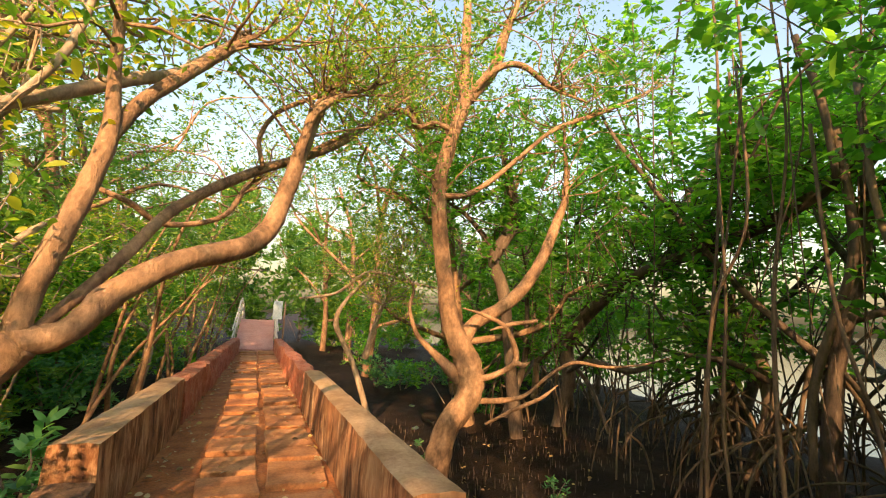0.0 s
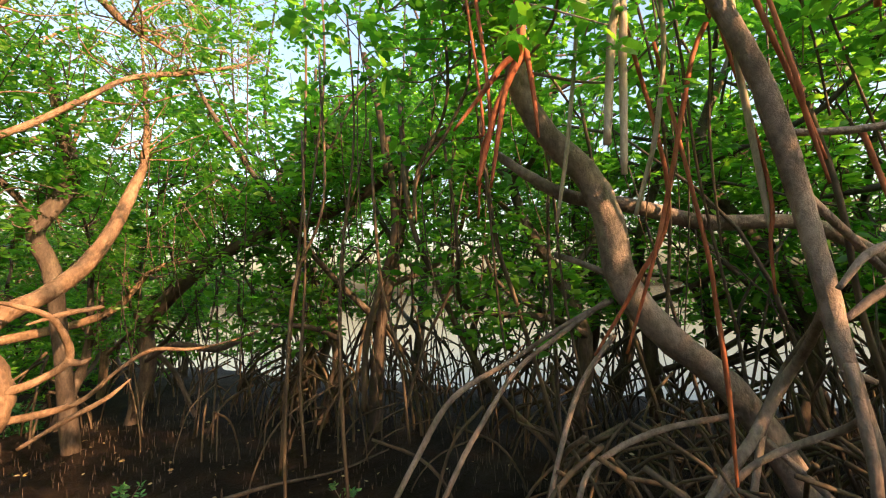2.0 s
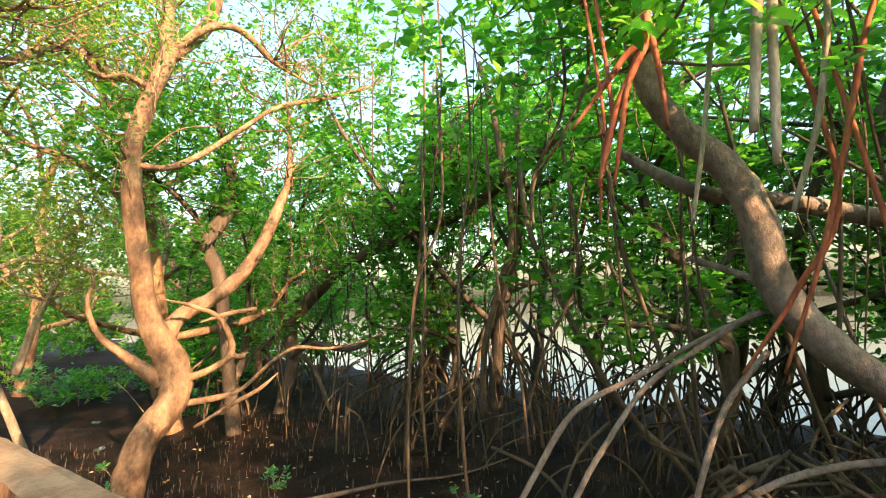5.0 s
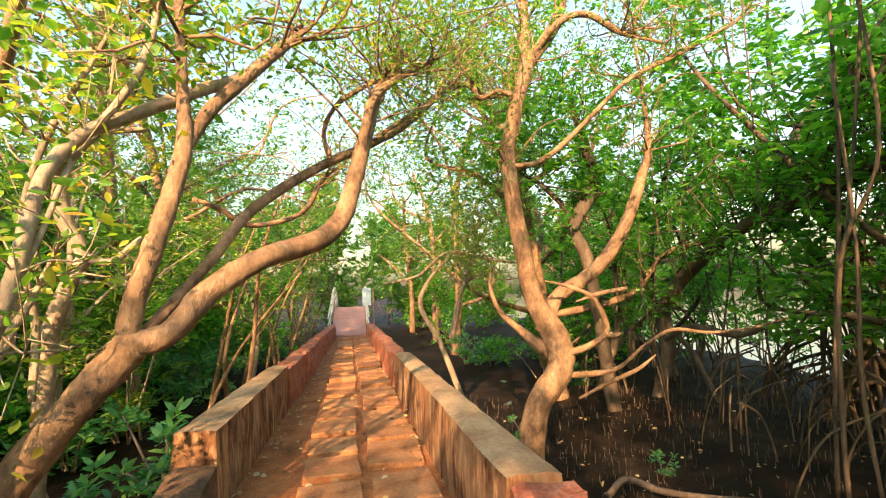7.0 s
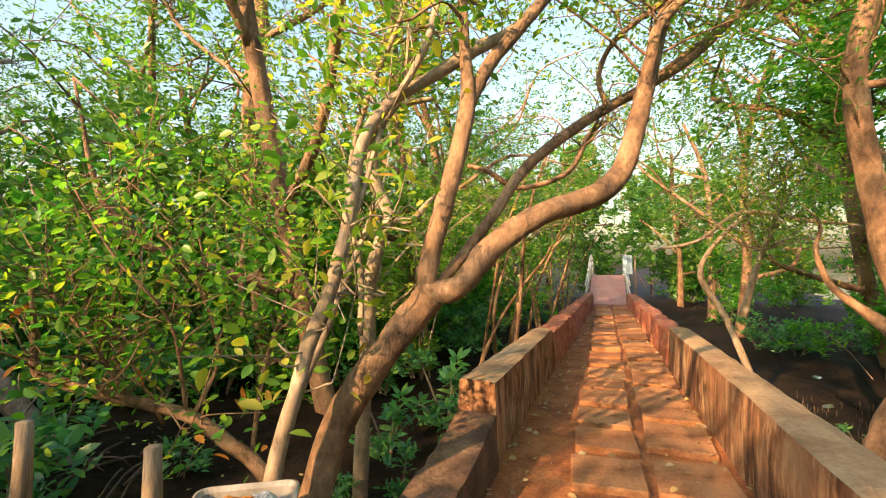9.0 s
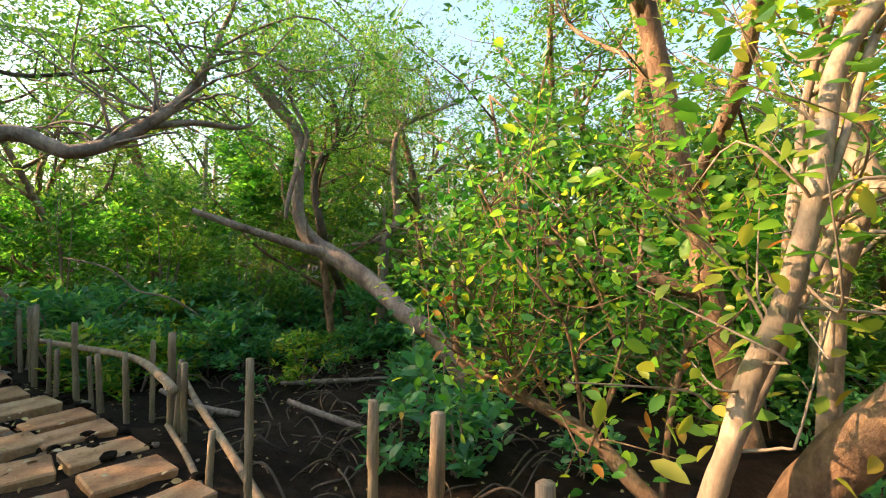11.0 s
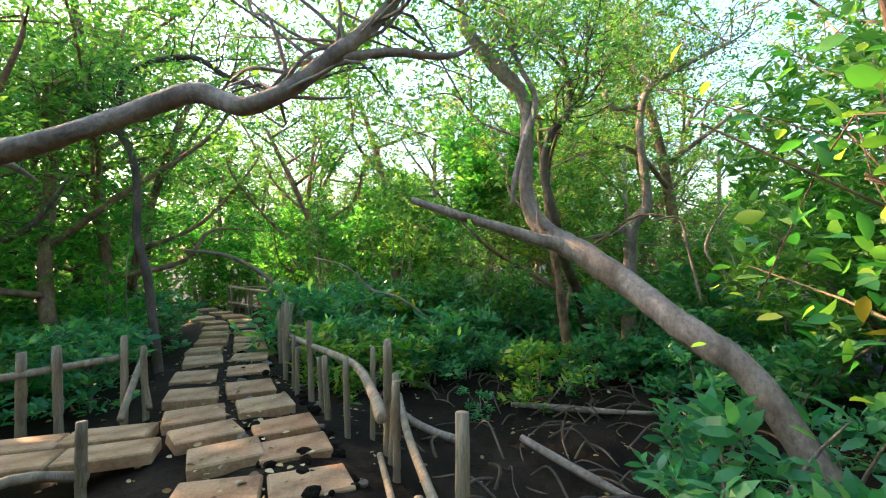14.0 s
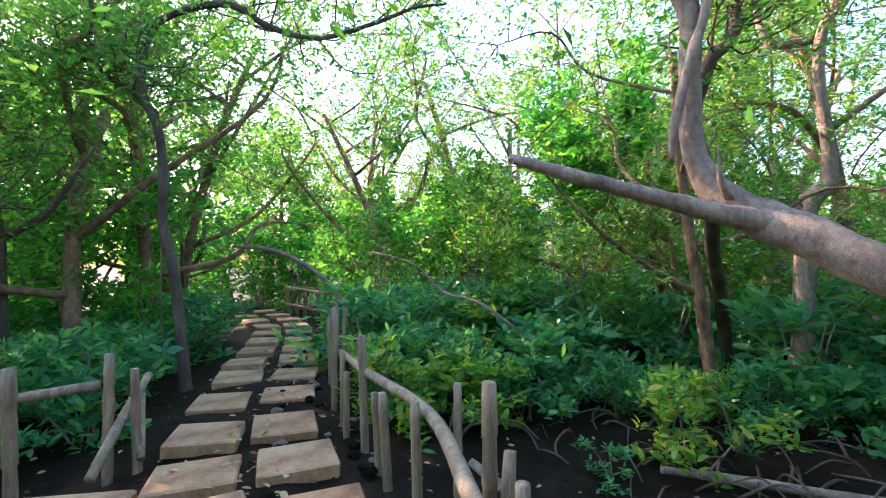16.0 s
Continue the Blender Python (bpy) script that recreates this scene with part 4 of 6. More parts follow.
limb(path_side_tree, "trunk", [(-7.35, -4.18, 0.89, 0.059), (-7.33, -4.23, 1.26, 0.059), (-7.29, -4.33, 1.7, 0.050), (-7.28, -4.32, 2.21, 0.050), (-7.25, -4.38, 2.73, 0.050), (-7.19, -4.54, 3.17, 0.045), (-7.21, -4.39, 3.83, 0.041), (-7.39, -3.67, 4.05, 0.037), (-7.52, -3.18, 3.79, 0.032), (-7.65, -2.68, 3.66, 0.027), (-7.8, -2.11, 3.81, 0.023), (-7.9, -1.68, 3.97, 0.018), (-7.99, -1.34, 4.01, 0.011)])
limb(path_side_tree, "limb", [(-7.24, -4.38, 2.87, 0.027), (-7.28, -4.99, 3.3, 0.024), (-7.2, -5.67, 3.72, 0.019)])
limb(shade_tree, "trunk", [(-6.86, -6.08, 0.89, 0.077), (-6.83, -6.11, 1.63, 0.077), (-6.78, -6.24, 2.29, 0.068), (-6.79, -6.14, 2.95, 0.059), (-6.75, -6.17, 3.98, 0.045)])
limb(shade_tree, "limb", [(-6.86, -6.04, 1.55, 0.050), (-6.96, -5.61, 1.77, 0.045), (-7.01, -5.36, 2.07, 0.037), (-7.08, -5.04, 2.51, 0.023)])
limb(bent_branch, "trunk", [(-10.47, -4.08, 0.85, 0.044), (-10.31, -4.67, 1.32, 0.044), (-10.17, -5.2, 1.51, 0.039), (-10.03, -5.73, 1.56, 0.028)])
limb(bent_branch, "branch", [(-8.79, -2.55, 1.4, 0.013), (-8.63, -1.95, 1.25, 0.012), (-8.54, -1.53, 0.92, 0.016), (-8.36, -1.04, 0.8, 0.015), (-8.32, -0.43, 0.37, 0.011)])



def twigs(ob, n, length, seed, mat, lo=0.35, low=1.2):
    """Fine twigs off a tree's limbs; returns their tips."""
    rng = np.random.default_rng(seed)
    lists, tips = [], []
    pool = [p if p[-1][2] > p[0][2] else p[::-1] for p in BOUGHS[ob.name] if max(p[0][2], p[-1][2]) > low] or BOUGHS[ob.name]
    for i in range(n):
        c = curve_through(pool[rng.integers(len(pool))], 3)
        k = int(len(c) * rng.uniform(lo, 1.0))
        b = c[min(k, len(c) - 1)]
        d = rng.normal(0, 1, 3)
        d[2] = abs(d[2]) * 0.8 + 0.15
        d /= np.linalg.norm(d)
        l = length * rng.uniform(0.5, 1.4)
        m = b[:3] + d * l * 0.5 + rng.normal(0, 0.16, 3) * l
        e = b[:3] + d * l + rng.normal(0, 0.3, 3) * l
        r = min(b[3] * 0.45, 0.006 if ob in (low_branch_shrub, pale_sapling) else 0.011)
        lists.append([(*b[:3], r), (*((b[:3] + m) / 2 + rng.normal(0, 0.06, 3) * l), r * 0.85), (*m, r * 0.65), (*e, r * 0.3)])
        tips += [m, e, (m + e) / 2]
    tagged(part("twig_spray", tubes_mesh("twig_spray", lists, mat, 3, 5, 0.05, seed), None, ob), kind="stuff")
    return np.array(tips)


def crown(ob, tips, per, spread, size, mat, seed, fine=False, label="", aspect=0.42):
    rng = np.random.default_rng(seed)
    if size > 0.1:
        m = len(tips) * per // 8
        shoot = tips[rng.integers(0, len(tips), m)] + rng.normal(0, 1, (m, 3)) * spread
        at, way = whorls(rng, shoot, 8, size * 0.9, 0.2)
        return tagged(part("crown", leaves_mesh("crown", at, size, mat, rng, aspect=aspect, axis=way, full=True, stray=0.25), None, ob, label), kind="stuff")
    at = clumps(rng, tips, spread, per)
    at = at[(line_gap(at[:, 0], at[:, 1], PATH_LINE) > 0.9) | (at[:, 2] > 2.6) | (at[:, 0] < -4.1)]
    if fine:
        at = at[~((at[:, 0] > -1.35) & (at[:, 1] > 1.0) & (at[:, 2] < 1.75))]
        at = at[line_gap(at[:, 0], at[:, 1], PATH_LINE) > 0.75]
    return tagged(part("crown", leaves_mesh("crown", at, size, mat, rng, fine=fine, aspect=aspect), None, ob, label), kind="stuff")


for ob, n, length, per, spread, size, mat, lo in (
        (leaning_tree, 170, 0.85, 26, 0.24, 0.05, LEAF_SUN, 0.7), (upright_tree, 50, 0.8, 22, 0.25, 0.06, LEAF_MID, 0.6),
        (forked_tree, 140, 0.9, 24, 0.24, 0.05, LEAF_MID, 0.7), (dark_crook_tree, 60, 1.2, 30, 0.2, 0.11, LEAF_DEEP, 0.5),
        (yellow_leaf_tree, 60, 0.9, 40, 0.25, 0.06, LEAF_SUN, 0.4), (arching_mangrove, 95, 1.3, 24, 0.2, 0.11, LEAF_DEEP, 0.4),
        (big_mangrove, 60, 1.15, 26, 0.2, 0.105, LEAF_DEEP, 0.85), (slender_mangrove, 10, 0.7, 20, 0.12, 0.105, LEAF_DEEP, 0.92), (side_mangrove, 26, 0.9, 24, 0.12, 0.105, LEAF_DEEP, 0.9),
        (twin_stem_tree, 70, 1.0, 34, 0.25, 0.06, LEAF_MID, 0.6), (hooked_tree, 80, 1.0, 36, 0.25, 0.06, LEAF_MID, 0.6),
        (overhead_tree, 40, 0.75, 40, 0.24, 0.055, LEAF_MID, 0.6), (path_side_tree, 100, 1.1, 36, 0.34, 0.07, LEAF_MID, 0.4),
        (shade_tree, 60, 1.0, 34, 0.3, 0.07, LEAF_MID, 0.4), (fallen_tree, 50, 0.9, 30, 0.25, 0.055, LEAF_MID, 0.8)):
    tips = twigs(ob, n, length, len(ob.name) + n, tree_bark[ob.name], lo, 2.6)
    crown(ob, tips, per, spread, size, mat, n * 3 + 1)
tips = twigs(pale_sapling, 110, 0.45, 77, BARK_PALE, 0.45)
crown(pale_sapling, tips, 5, 0.12, 0.075, LEAF_SUN, 78, True, "bright yellow-green leaves", 0.5)
tips = twigs(low_branch_shrub, 190, 0.45, 87, BARK, 0.25, 0.5)
crown(low_branch_shrub, tips, 6, 0.11, 0.047, LEAF_BUSH, 88, True, "glossy green and yellow leaves", 0.6)


# ---- trees and bushes all round ----


def spray(rng, n, height, spread, bottom=0.0):
    """Leaf places in an uneven bush: several lobes with gaps."""
    k = 9
    cen = np.stack([rng.normal(0, 0.42, k) * spread, rng.normal(0, 0.42, k) * spread, bottom + (height - bottom) * rng.uniform(0.12, 0.92, k)], 1)
    rad = np.stack([rng.uniform(0.25, 0.5, k) * spread] * 2 + [rng.uniform(0.12, 0.26, k) * height], 1)
    pick = rng.integers(0, k, n)
    d = rng.normal(0, 1, (n, 3))
    d /= np.linalg.norm(d, axis=1)[:, None]
    at = cen[pick] + d * rad[pick] * (rng.random(n) ** 0.45)[:, None]
    at += 0.05 * np.stack([np.sin(at[:, 2] * 19), np.cos(at[:, 0] * 23), np.sin(at[:, 1] * 21)], 1)
    at[:, 2] = np.maximum(at[:, 2], 0.03)
    return at


def grow(name, label, bark, leaf, seed, height, spread, leaves, size, roots=0, lean=0.12, bare=0.25, per=6, full=False, skirt=0.5):
    """A tree at the origin: trunk, limbs, crown, and stilt roots where it has them."""
    rng = np.random.default_rng(seed)
    ob = thing(name, label, "tree")
    top = np.array([rng.normal(0, lean) * height, rng.normal(0, lean) * height, height * 0.7])
    r0 = 0.013 * height
    base = [(0, 0, -0.3, r0 * 1.3), (*(top * 0.3 + rng.normal(0, 0.18, 3)), r0), (*(top * 0.65 + rng.normal(0, 0.25, 3)), r0 * 0.75), (*top, r0 * 0.5)]
    part("trunk", tubes_mesh("trunk", [base], bark, 4, 8, 0.1, seed), None, ob)
    c = curve_through(base, 6)
    tips, twig = [], []
    for i in range(8):
        b = c[int(len(c) * (bare + (1 - bare) * (i + 0.5) / 8.2))]
        a = i * 2.4 + rng.uniform(-0.5, 0.5)
        out = np.array([math.cos(a), math.sin(a), rng.uniform(0.1, 1.0)])
        l = spread * rng.uniform(0.65, 1.15)
        p1 = b[:3] + out * l * 0.4 + rng.normal(0, 0.2, 3)
        p2 = b[:3] + out * l * 0.75 + rng.normal(0, 0.28, 3) + np.array([0, 0, 0.2])
        p3 = b[:3] + out * l + rng.normal(0, 0.3, 3) + np.array([0, 0, 0.4])
        pts = [(*b[:3], b[3] * 0.6), (*p1, b[3] * 0.45), (*p2, b[3] * 0.3), (*p3, 0.008)]
        part("limb", tubes_mesh("limb", [pts], bark, 4, 6, 0.1, seed + i), None, ob)
        q = curve_through(pts, 5)
        for _ in range(9):
            s = q[rng.integers(len(q) // 4, len(q))]
            e = s[:3] + rng.normal(0, 0.45, 3) * spread * 0.38 + np.array([0, 0, 0.1])
            twig.append([(*s[:3], 0.011), (*((s[:3] + e) / 2 + rng.normal(0, 0.05, 3)), 0.007), (*e, 0.003)])
            tips += [e, (s[:3] + e) / 2]
        for _ in range(11):
            s = q[rng.integers(len(q) // 4, len(q))]
            tips.append(s[:3] + rng.normal(0, 0.45, 3) * spread * 0.34)
    tagged(part("twig_spray", tubes_mesh("twig_spray", twig, bark, 1, 3, 0, seed), None, ob), kind="stuff")
    tips = np.array(tips)
    m = leaves // per
    shoot = tips[rng.integers(0, len(tips), m)] + rng.normal(0, 0.17, (m, 3)) * (0.4 + 0.2 * spread)
    shoot = shoot[shoot[:, 2] > skirt]
    at, way = whorls(rng, shoot, per, size * 0.9, 0.25)
    tagged(part("crown", leaves_mesh("crown", at, size, leaf, rng, axis=way, full=full, stray=0.3), None, ob), kind="stuff")
    for i in range(roots):
        a = i * 2.399 + rng.uniform(-0.3, 0.3)
        z = rng.uniform(0.5, 1.6)
        d = np.array([math.cos(a), math.sin(a)])
        l = rng.uniform(0.4, 1.1)
        pts = [(*(d * 0.03), z, 0.028), (*(d * l * 0.55), z * 0.72, 0.024), (*(d * l * 0.9), z * 0.3, 0.02), (*(d * l), -0.25, 0.016)]
        part("prop_root", tubes_mesh("prop_root", [pts], ROOT_BROWN, 4, 5, 0.1, seed + i), None, ob)
    return ob


def bush(name, label, leaf, seed, height, spread, leaves, size, aspect=0.36, bottom=0.0, per=7, full=True):
    """A leafy shrub on several thin stems, its leaves in rosettes."""
    rng = np.random.default_rng(seed)
    ob = thing(name, label, "shrub" if name == "shrub" else "tree")
    shoot = spray(rng, leaves // per, height, spread, bottom)
    for i in range(6):
        e = shoot[rng.integers(len(shoot))]
        pts = [(rng.normal(0, 0.05), rng.normal(0, 0.05), -0.2, 0.016), (*(e * np.array([0.5, 0.5, 0.55])), 0.011), (*e, 0.005)]
        part("stem", tubes_mesh("stem", [pts], BARK_GREY, 2, 4, 0.1, seed + i), None, ob)
    at, way = whorls(rng, shoot, per, size * 0.7, 0.6)
    tagged(part("foliage", leaves_mesh("foliage", at, size, leaf, rng, droop=-0.1, aspect=aspect, axis=way, full=full, stray=0.2), None, ob), kind="stuff")
    return ob


prng = random.Random(11)
kinds = {
    "mid": [grow("mangrove_tree", "grey-barked tree with small olive-green leaves", BARK, LEAF_MID, 100 + s, 6.8, 2.5, 5400, 0.095, skirt=1.7) for s in range(3)],
    "sun": [grow("mangrove_tree", "slim tree with sunlit yellow-green leaves", BARK_PALE, LEAF_SUN, 200 + s, 5.5, 2.0, 6000, 0.085, skirt=1.4) for s in range(2)],
    "deep": [grow("mangrove_tree", "dark mangrove on stilt roots with glossy green leaves", BARK_DARK, LEAF_DEEP, 300 + s, 6.4, 2.1, 4400, 0.13, 9, 0.1, 0.2, 8, True, 1.35) for s in range(3)],
    "low": [bush("shrub", "low swamp shrub with narrow glossy leaves", LEAF_SHRUB, 400 + s, 0.95, 0.75, 600, 0.13, 0.38) for s in range(4)] + [bush("shrub", "low swamp shrub with bright yellow-green leaves", LEAF_SUN, 409, 0.95, 0.75, 600, 0.12, 0.4)],
    "herb": [bush("shrub", "knee-high plant with pointed green leaves in the mud", LEAF_SHRUB, 450 + s, 0.6, 0.45, 200, 0.13, 0.36) for s in range(3)],
    "tall": [bush("shrub", "tall dense shrub with dark green leaves", LEAF_DEEP, 500 + s, 2.7, 1.3, 1900, 0.145, 0.46, full=False) for s in range(3)],
    "glow": [bush("shrub", "tall shrub with light yellow-green leaves", LEAF_MID, 550 + s, 2.8, 1.3, 2500, 0.11, 0.4, full=False) for s in range(2)],
    "column": [bush("mangrove_tree", "narrow tree dense with large dark green leaves", LEAF_DEEP, 580, 5.3, 0.95, 4200, 0.16, 0.42, 0.6)],
    "slim": [bush("mangrove_tree", "thin young tree with light green leaves", LEAF_MID, 590, 4.9, 0.75, 1700, 0.12, 0.42, 0.8)],
    "wall": [bush("shrub", "distant thicket of mixed green foliage", LEAF_MID, 600 + s, 6.5, 2.8, 1800, 0.34, 0.5, full=False) for s in range(3)],
}
used = set()


def plant(kind, x, y, scale=1.0, which=None):
    src = kinds[kind][which] if which is not None else prng.choice(kinds[kind])
    m = pose(x, y, float(ground_z(x, y)) - 0.02, 0, 0, prng.uniform(0, 360)) @ Matrix.Diagonal((scale, scale, scale * prng.uniform(0.9, 1.12), 1))
    if kind in ("low", "tall", "herb") and 0.8 < x < 3.0 and 6.8 < y < 11.6:
        return None  # wet hollow beside the causeway
    if kind == "low" and -5.2 < x < -1.4 and y < 5.2:
        return None  # open mud behind the bamboo posts
    if src.name not in used:
        used.add(src.name)
        ob = src
    else:
        ob = copy_thing(src, Matrix.Identity(4))
    ob.matrix_basis = m
    return tagged(ob, group=kind + " growth round the paths")


def clear(x, y, gap=2.0):
    mid = -0.35 - 0.085 * y
    if -1 < y < 26 and abs(x - mid) < gap + 0.4:
        return False
    if line_gap(np.array(x), np.array(y), PATH_LINE) < gap:
        return False
    return True


def scatter(kind, n, x0, x1, y0, y1, lo=0.8, hi=1.25, gap=2.0, keep=1.5, away=4.0):
    spots, tries = [], 0
    while len(spots) < n and tries < 3000:
        tries += 1
        x, y = prng.uniform(x0, x1), prng.uniform(y0, y1)
        if clear(x, y, gap) and math.hypot(x, y) > away and all(math.hypot(x - a, y - b) > keep for a, b in spots):
            spots.append((x, y))
            plant(kind, x, y, prng.uniform(lo, hi))


# left of the causeway
scatter("mid", 7, -10, -5, 5, 22, gap=1.4)
scatter("sun", 6, -8, -2.6, 4.5, 16, 0.7, 1.0, gap=1.4)
scatter("low", 26, -6.5, -2.0, 3.6, 13, 0.7, 1.2, gap=1.35, keep=0.6, away=3)
scatter("glow", 12, -9, -2.8, 5, 20, 0.8, 1.2, gap=1.9, keep=1.2)
scatter("tall", 10, -9, -3.2, 3.2, 16, 0.8, 1.2, gap=2.2, keep=1.3)
for x, y, s in ((-6.4, 5.8, 1.4), (-7.3, 5.0, 1.5), (-5.5, 6.4, 1.4), (-6.8, 4.2, 1.3), (-8.0, 3.9, 1.5), (-4.6, 6.6, 1.3)):
    plant("glow", x, y, s)
# right of the causeway, far bank
scatter("mid", 5, 4.5, 9, 9.5, 24, gap=1.5)
scatter("deep", 5, 2.6, 8, 7, 14, 0.8, 1.0)
scatter("tall", 14, 1.6, 9, 9.5, 22, 0.7, 1.1, gap=1.5, keep=1.2)
scatter("low", 8, 1.2, 4, 8.5, 14, 0.6, 0.9, gap=0.9, keep=0.7)
# mangrove fringe towards the water
scatter("deep", 12, 5.1, 8.6, -6.5, 7.5, 0.8, 1.1, keep=1.1)
for x, y, s in ((6.9, 6.6, 1.2), (8.4, 5.0, 1.2), (8.8, 1.2, 1.2), (8.2, -2.0, 1.2)):
    plant("deep", x, y, s)
# about the stepping path
scatter("low", 44, -13.0, -8.7, -3.6, 4.2, 1.0, 1.5, gap=1.2, keep=0.5, away=3)
scatter("low", 11, -8.7, -7.8, -0.9, 3.0, 0.6, 0.85, gap=1.1, keep=0.35)
plant("low", -7.25, 0.75, 0.8)
scatter("low", 6, -8.7, -7.4, -1.9, -1.0, 0.8, 1.1, gap=1.1, keep=0.4)
scatter("low", 10, -8.4, -4.2, 3.0, 4.6, 0.7, 1.0, gap=1.15, keep=0.6, away=3)
scatter("low", 24, -11, -6.2, -8, -3.6, 0.8, 1.3, gap=1.3, keep=0.6)
scatter("low", 8, -6.2, -4.2, -6.5, -4.7, 0.8, 1.2, gap=1.3, keep=0.6)
scatter("mid", 8, -18, -8, 1.0, 9)
scatter("sun", 6, -20, -10.5, -3, 6, 0.8, 1.2)
scatter("mid", 7, -20, -6, -14, -4.5, 0.9, 1.2, gap=2.6)
scatter("deep", 6, -14, -6, -12, -4, 0.8, 1.1, gap=2.6)
scatter("tall", 16, -18, -6.5, -11, -3.5, 0.7, 1.2, gap=1.6, keep=1.2)
scatter("glow", 16, -18, -7.5, -2, 9, 0.8, 1.3, gap=1.9, keep=1.3)
plant("column", -10.9, -0.25, 1.0, 0)
plant("slim", -10.7, -3.2, 1.0, 0)
# canopy over the causeway, and unseen trees behind the junction added to cast shade
for x, y, s in ((-3.6, 4.6, 1.2), (-3.9, 7.6, 1.3), (-4.6, 10.5, 1.3), (-4.2, 13.5, 1.25), (2.9, 8.2, 1.25), (3.6, 11.0, 1.35), (1.6, 14.0, 1.3), (1.4, 18.0, 1.3), (-5.2, 17.0, 1.3), (-4.6, 20.5, 1.3), (0.6, 22.0, 1.3)):
    plant("mid", x, y, s)
# first two stand out of view, added to dapple the causeway's foot
for x, y, s in ((-1.1, -3.9, 0.9), (-2.7, -5.3, 0.75), (-8.6, -8.2, 1.2)):
    plant("mid", x, y, s)
# all out of view, added to keep direct sun off the right-hand mud
for x, y, s in ((-0.9, -7.0, 1.2), (0.9, -6.6, 1.1), (4.6, -6.4, 1.1), (2.2, -8.5, 1.2), (6.4, -8.0, 1.1), (-0.6, -9.5, 1.2), (5.2, -10.5, 1.2)):
    plant("deep", x, y, s)
for x, y, s in ((-13.6, -1.6, 1.3), (-15.6, 1.0, 1.45), (-12.8, 1.8, 1.2), (-17.2, -1.2, 1.5), (-16.0, 4.0, 1.4)):
    plant("sun", x, y, s)
# the end of the stepping path
for x, y, s in ((-15.6, -9.4, 1.1), (-16.8, -7.6, 1.2), (-14.6, -11.2, 1.1), (-17.2, -10.6, 1.3), (-13.2, -10.6, 1.0), (-16.0, -12.4, 1.3), (-18.6, -9.0, 1.4), (-16.1, -8.5, 1.0), (-13.5, -2.2, 1.2), (-15.0, -3.4, 1.3), (-14.6, -1.0, 1.3), (-16.6, -2.2, 1.4), (-14.4, -5.2, 1.0)):
    plant("tall", x, y, s)
for x, y in ((-17.5, -12.0), (-19.0, -9.0), (-16.2, -6.2), (-12.4, -10.8), (-7.4, -5.6), (-9.2, -6.6), (-6.2, -6.4), (-11.0, -7.8), (-13.0, -3.6), (-13.8, 1.8)):
    plant("mid", x, y, 1.1)
for x, y, s in ((-12.0, -8.7, 1.35), (-15.6, -2.7, 1.4), (-14.0, -0.4, 1.25)):
    plant("mid", x, y, s)
for x, y, s in ((5.7, -3.3, 1.3), (7.0, -4.7, 1.3)):
    plant("deep", x, y, s)
# thickets that close the view
for k in range(46):
    a = radians(-38 + k * 5.2)
    d = prng.uniform(21, 27)
    x, y = -2 - math.sin(a) * d, 2 + math.cos(a) * d
    if abs(a) < 0.2:
        d += 4
    if clear(x, y, 1.6):
        plant("wall", x, y, prng.uniform(0.85, 1.25))
for x, y in ((-3.1, 27.0), (-0.6, 28.0), (-4.5, 24.6), (1.0, 25.0)):
    plant("wall", x, y, 0.9)

# slim stems along the causeway's left wall
for k in range(22):
    srg = np.random.default_rng(900 + k)
    y = 6.4 + k * 0.42 + srg.uniform(-0.2, 0.2)
    x = left_x(y) - srg.uniform(0.5, 1.3)
    h = srg.uniform(1.2, 3.4)
    sap = thing("sapling", "slim sunlit sapling leaning over the old wall", "sapling", "saplings along the wall")
    z0 = float(ground_z(x, y)) - 0.05
    bend = srg.normal(0.2, 0.5)
    stem = [(x, y, z0, 0.035), (x + bend * 0.3, y + srg.normal(0, 0.3), z0 + h * 0.4, 0.028), (x + bend * 0.8, y + srg.normal(0, 0.35), z0 + h * 0.75, 0.02), (x + bend * 1.5, y + srg.normal(0, 0.2), z0 + h * 1.1, 0.008)]
    part("stem", tubes_mesh("stem", [stem], BARK, 4, 6, 0.12, k), None, sap)
    tops = curve_through(stem, 6)[8:, :3]
    tagged(part("foliage", leaves_mesh("foliage", clumps(srg, tops, 0.2, 16), 0.065, LEAF_SUN if k % 2 else LEAF_MID, srg), None, sap), kind="stuff")

# ---- stepping path ----
mud_slabs = [slab_mesh("slab", 0.48, 0.37, 0.09, SLAB_MUD, srng) for _ in range(6)]
steps_l = [(-3.75, -0.85), (-4.31, -1.15), (-4.89, -1.46), (-5.2, -1.84), (-5.58, -2.21), (-6.15, -2.66), (-6.85, -3.15), (-7.65, -3.62), (-8.33, -4.08), (-9.04, -4.47), (-9.76, -4.9), (-10.5, -5.4), (-11.3, -6.0), (-12.0, -6.8), (-12.7, -7.6), (-13.3, -8.5)]
steps_r = [(-3.62, -0.10), (-4.12, -0.42), (-4.54, -0.68), (-5.06, -1.04), (-5.44, -1.31), (-5.95, -1.77), (-6.51, -2.25), (-7.26, -2.73), (-7.96, -3.12), (-8.7, -3.57), (-9.36, -3.98), (-10.1, -4.45), (-10.9, -5.0), (-11.7, -5.6), (-12.5, -6.3), (-13.2, -7.1), (-13.9, -8.0)]
path = tagged(new("pavement"), "double row of worn concrete stepping slabs in mud", "path", kind="structure")
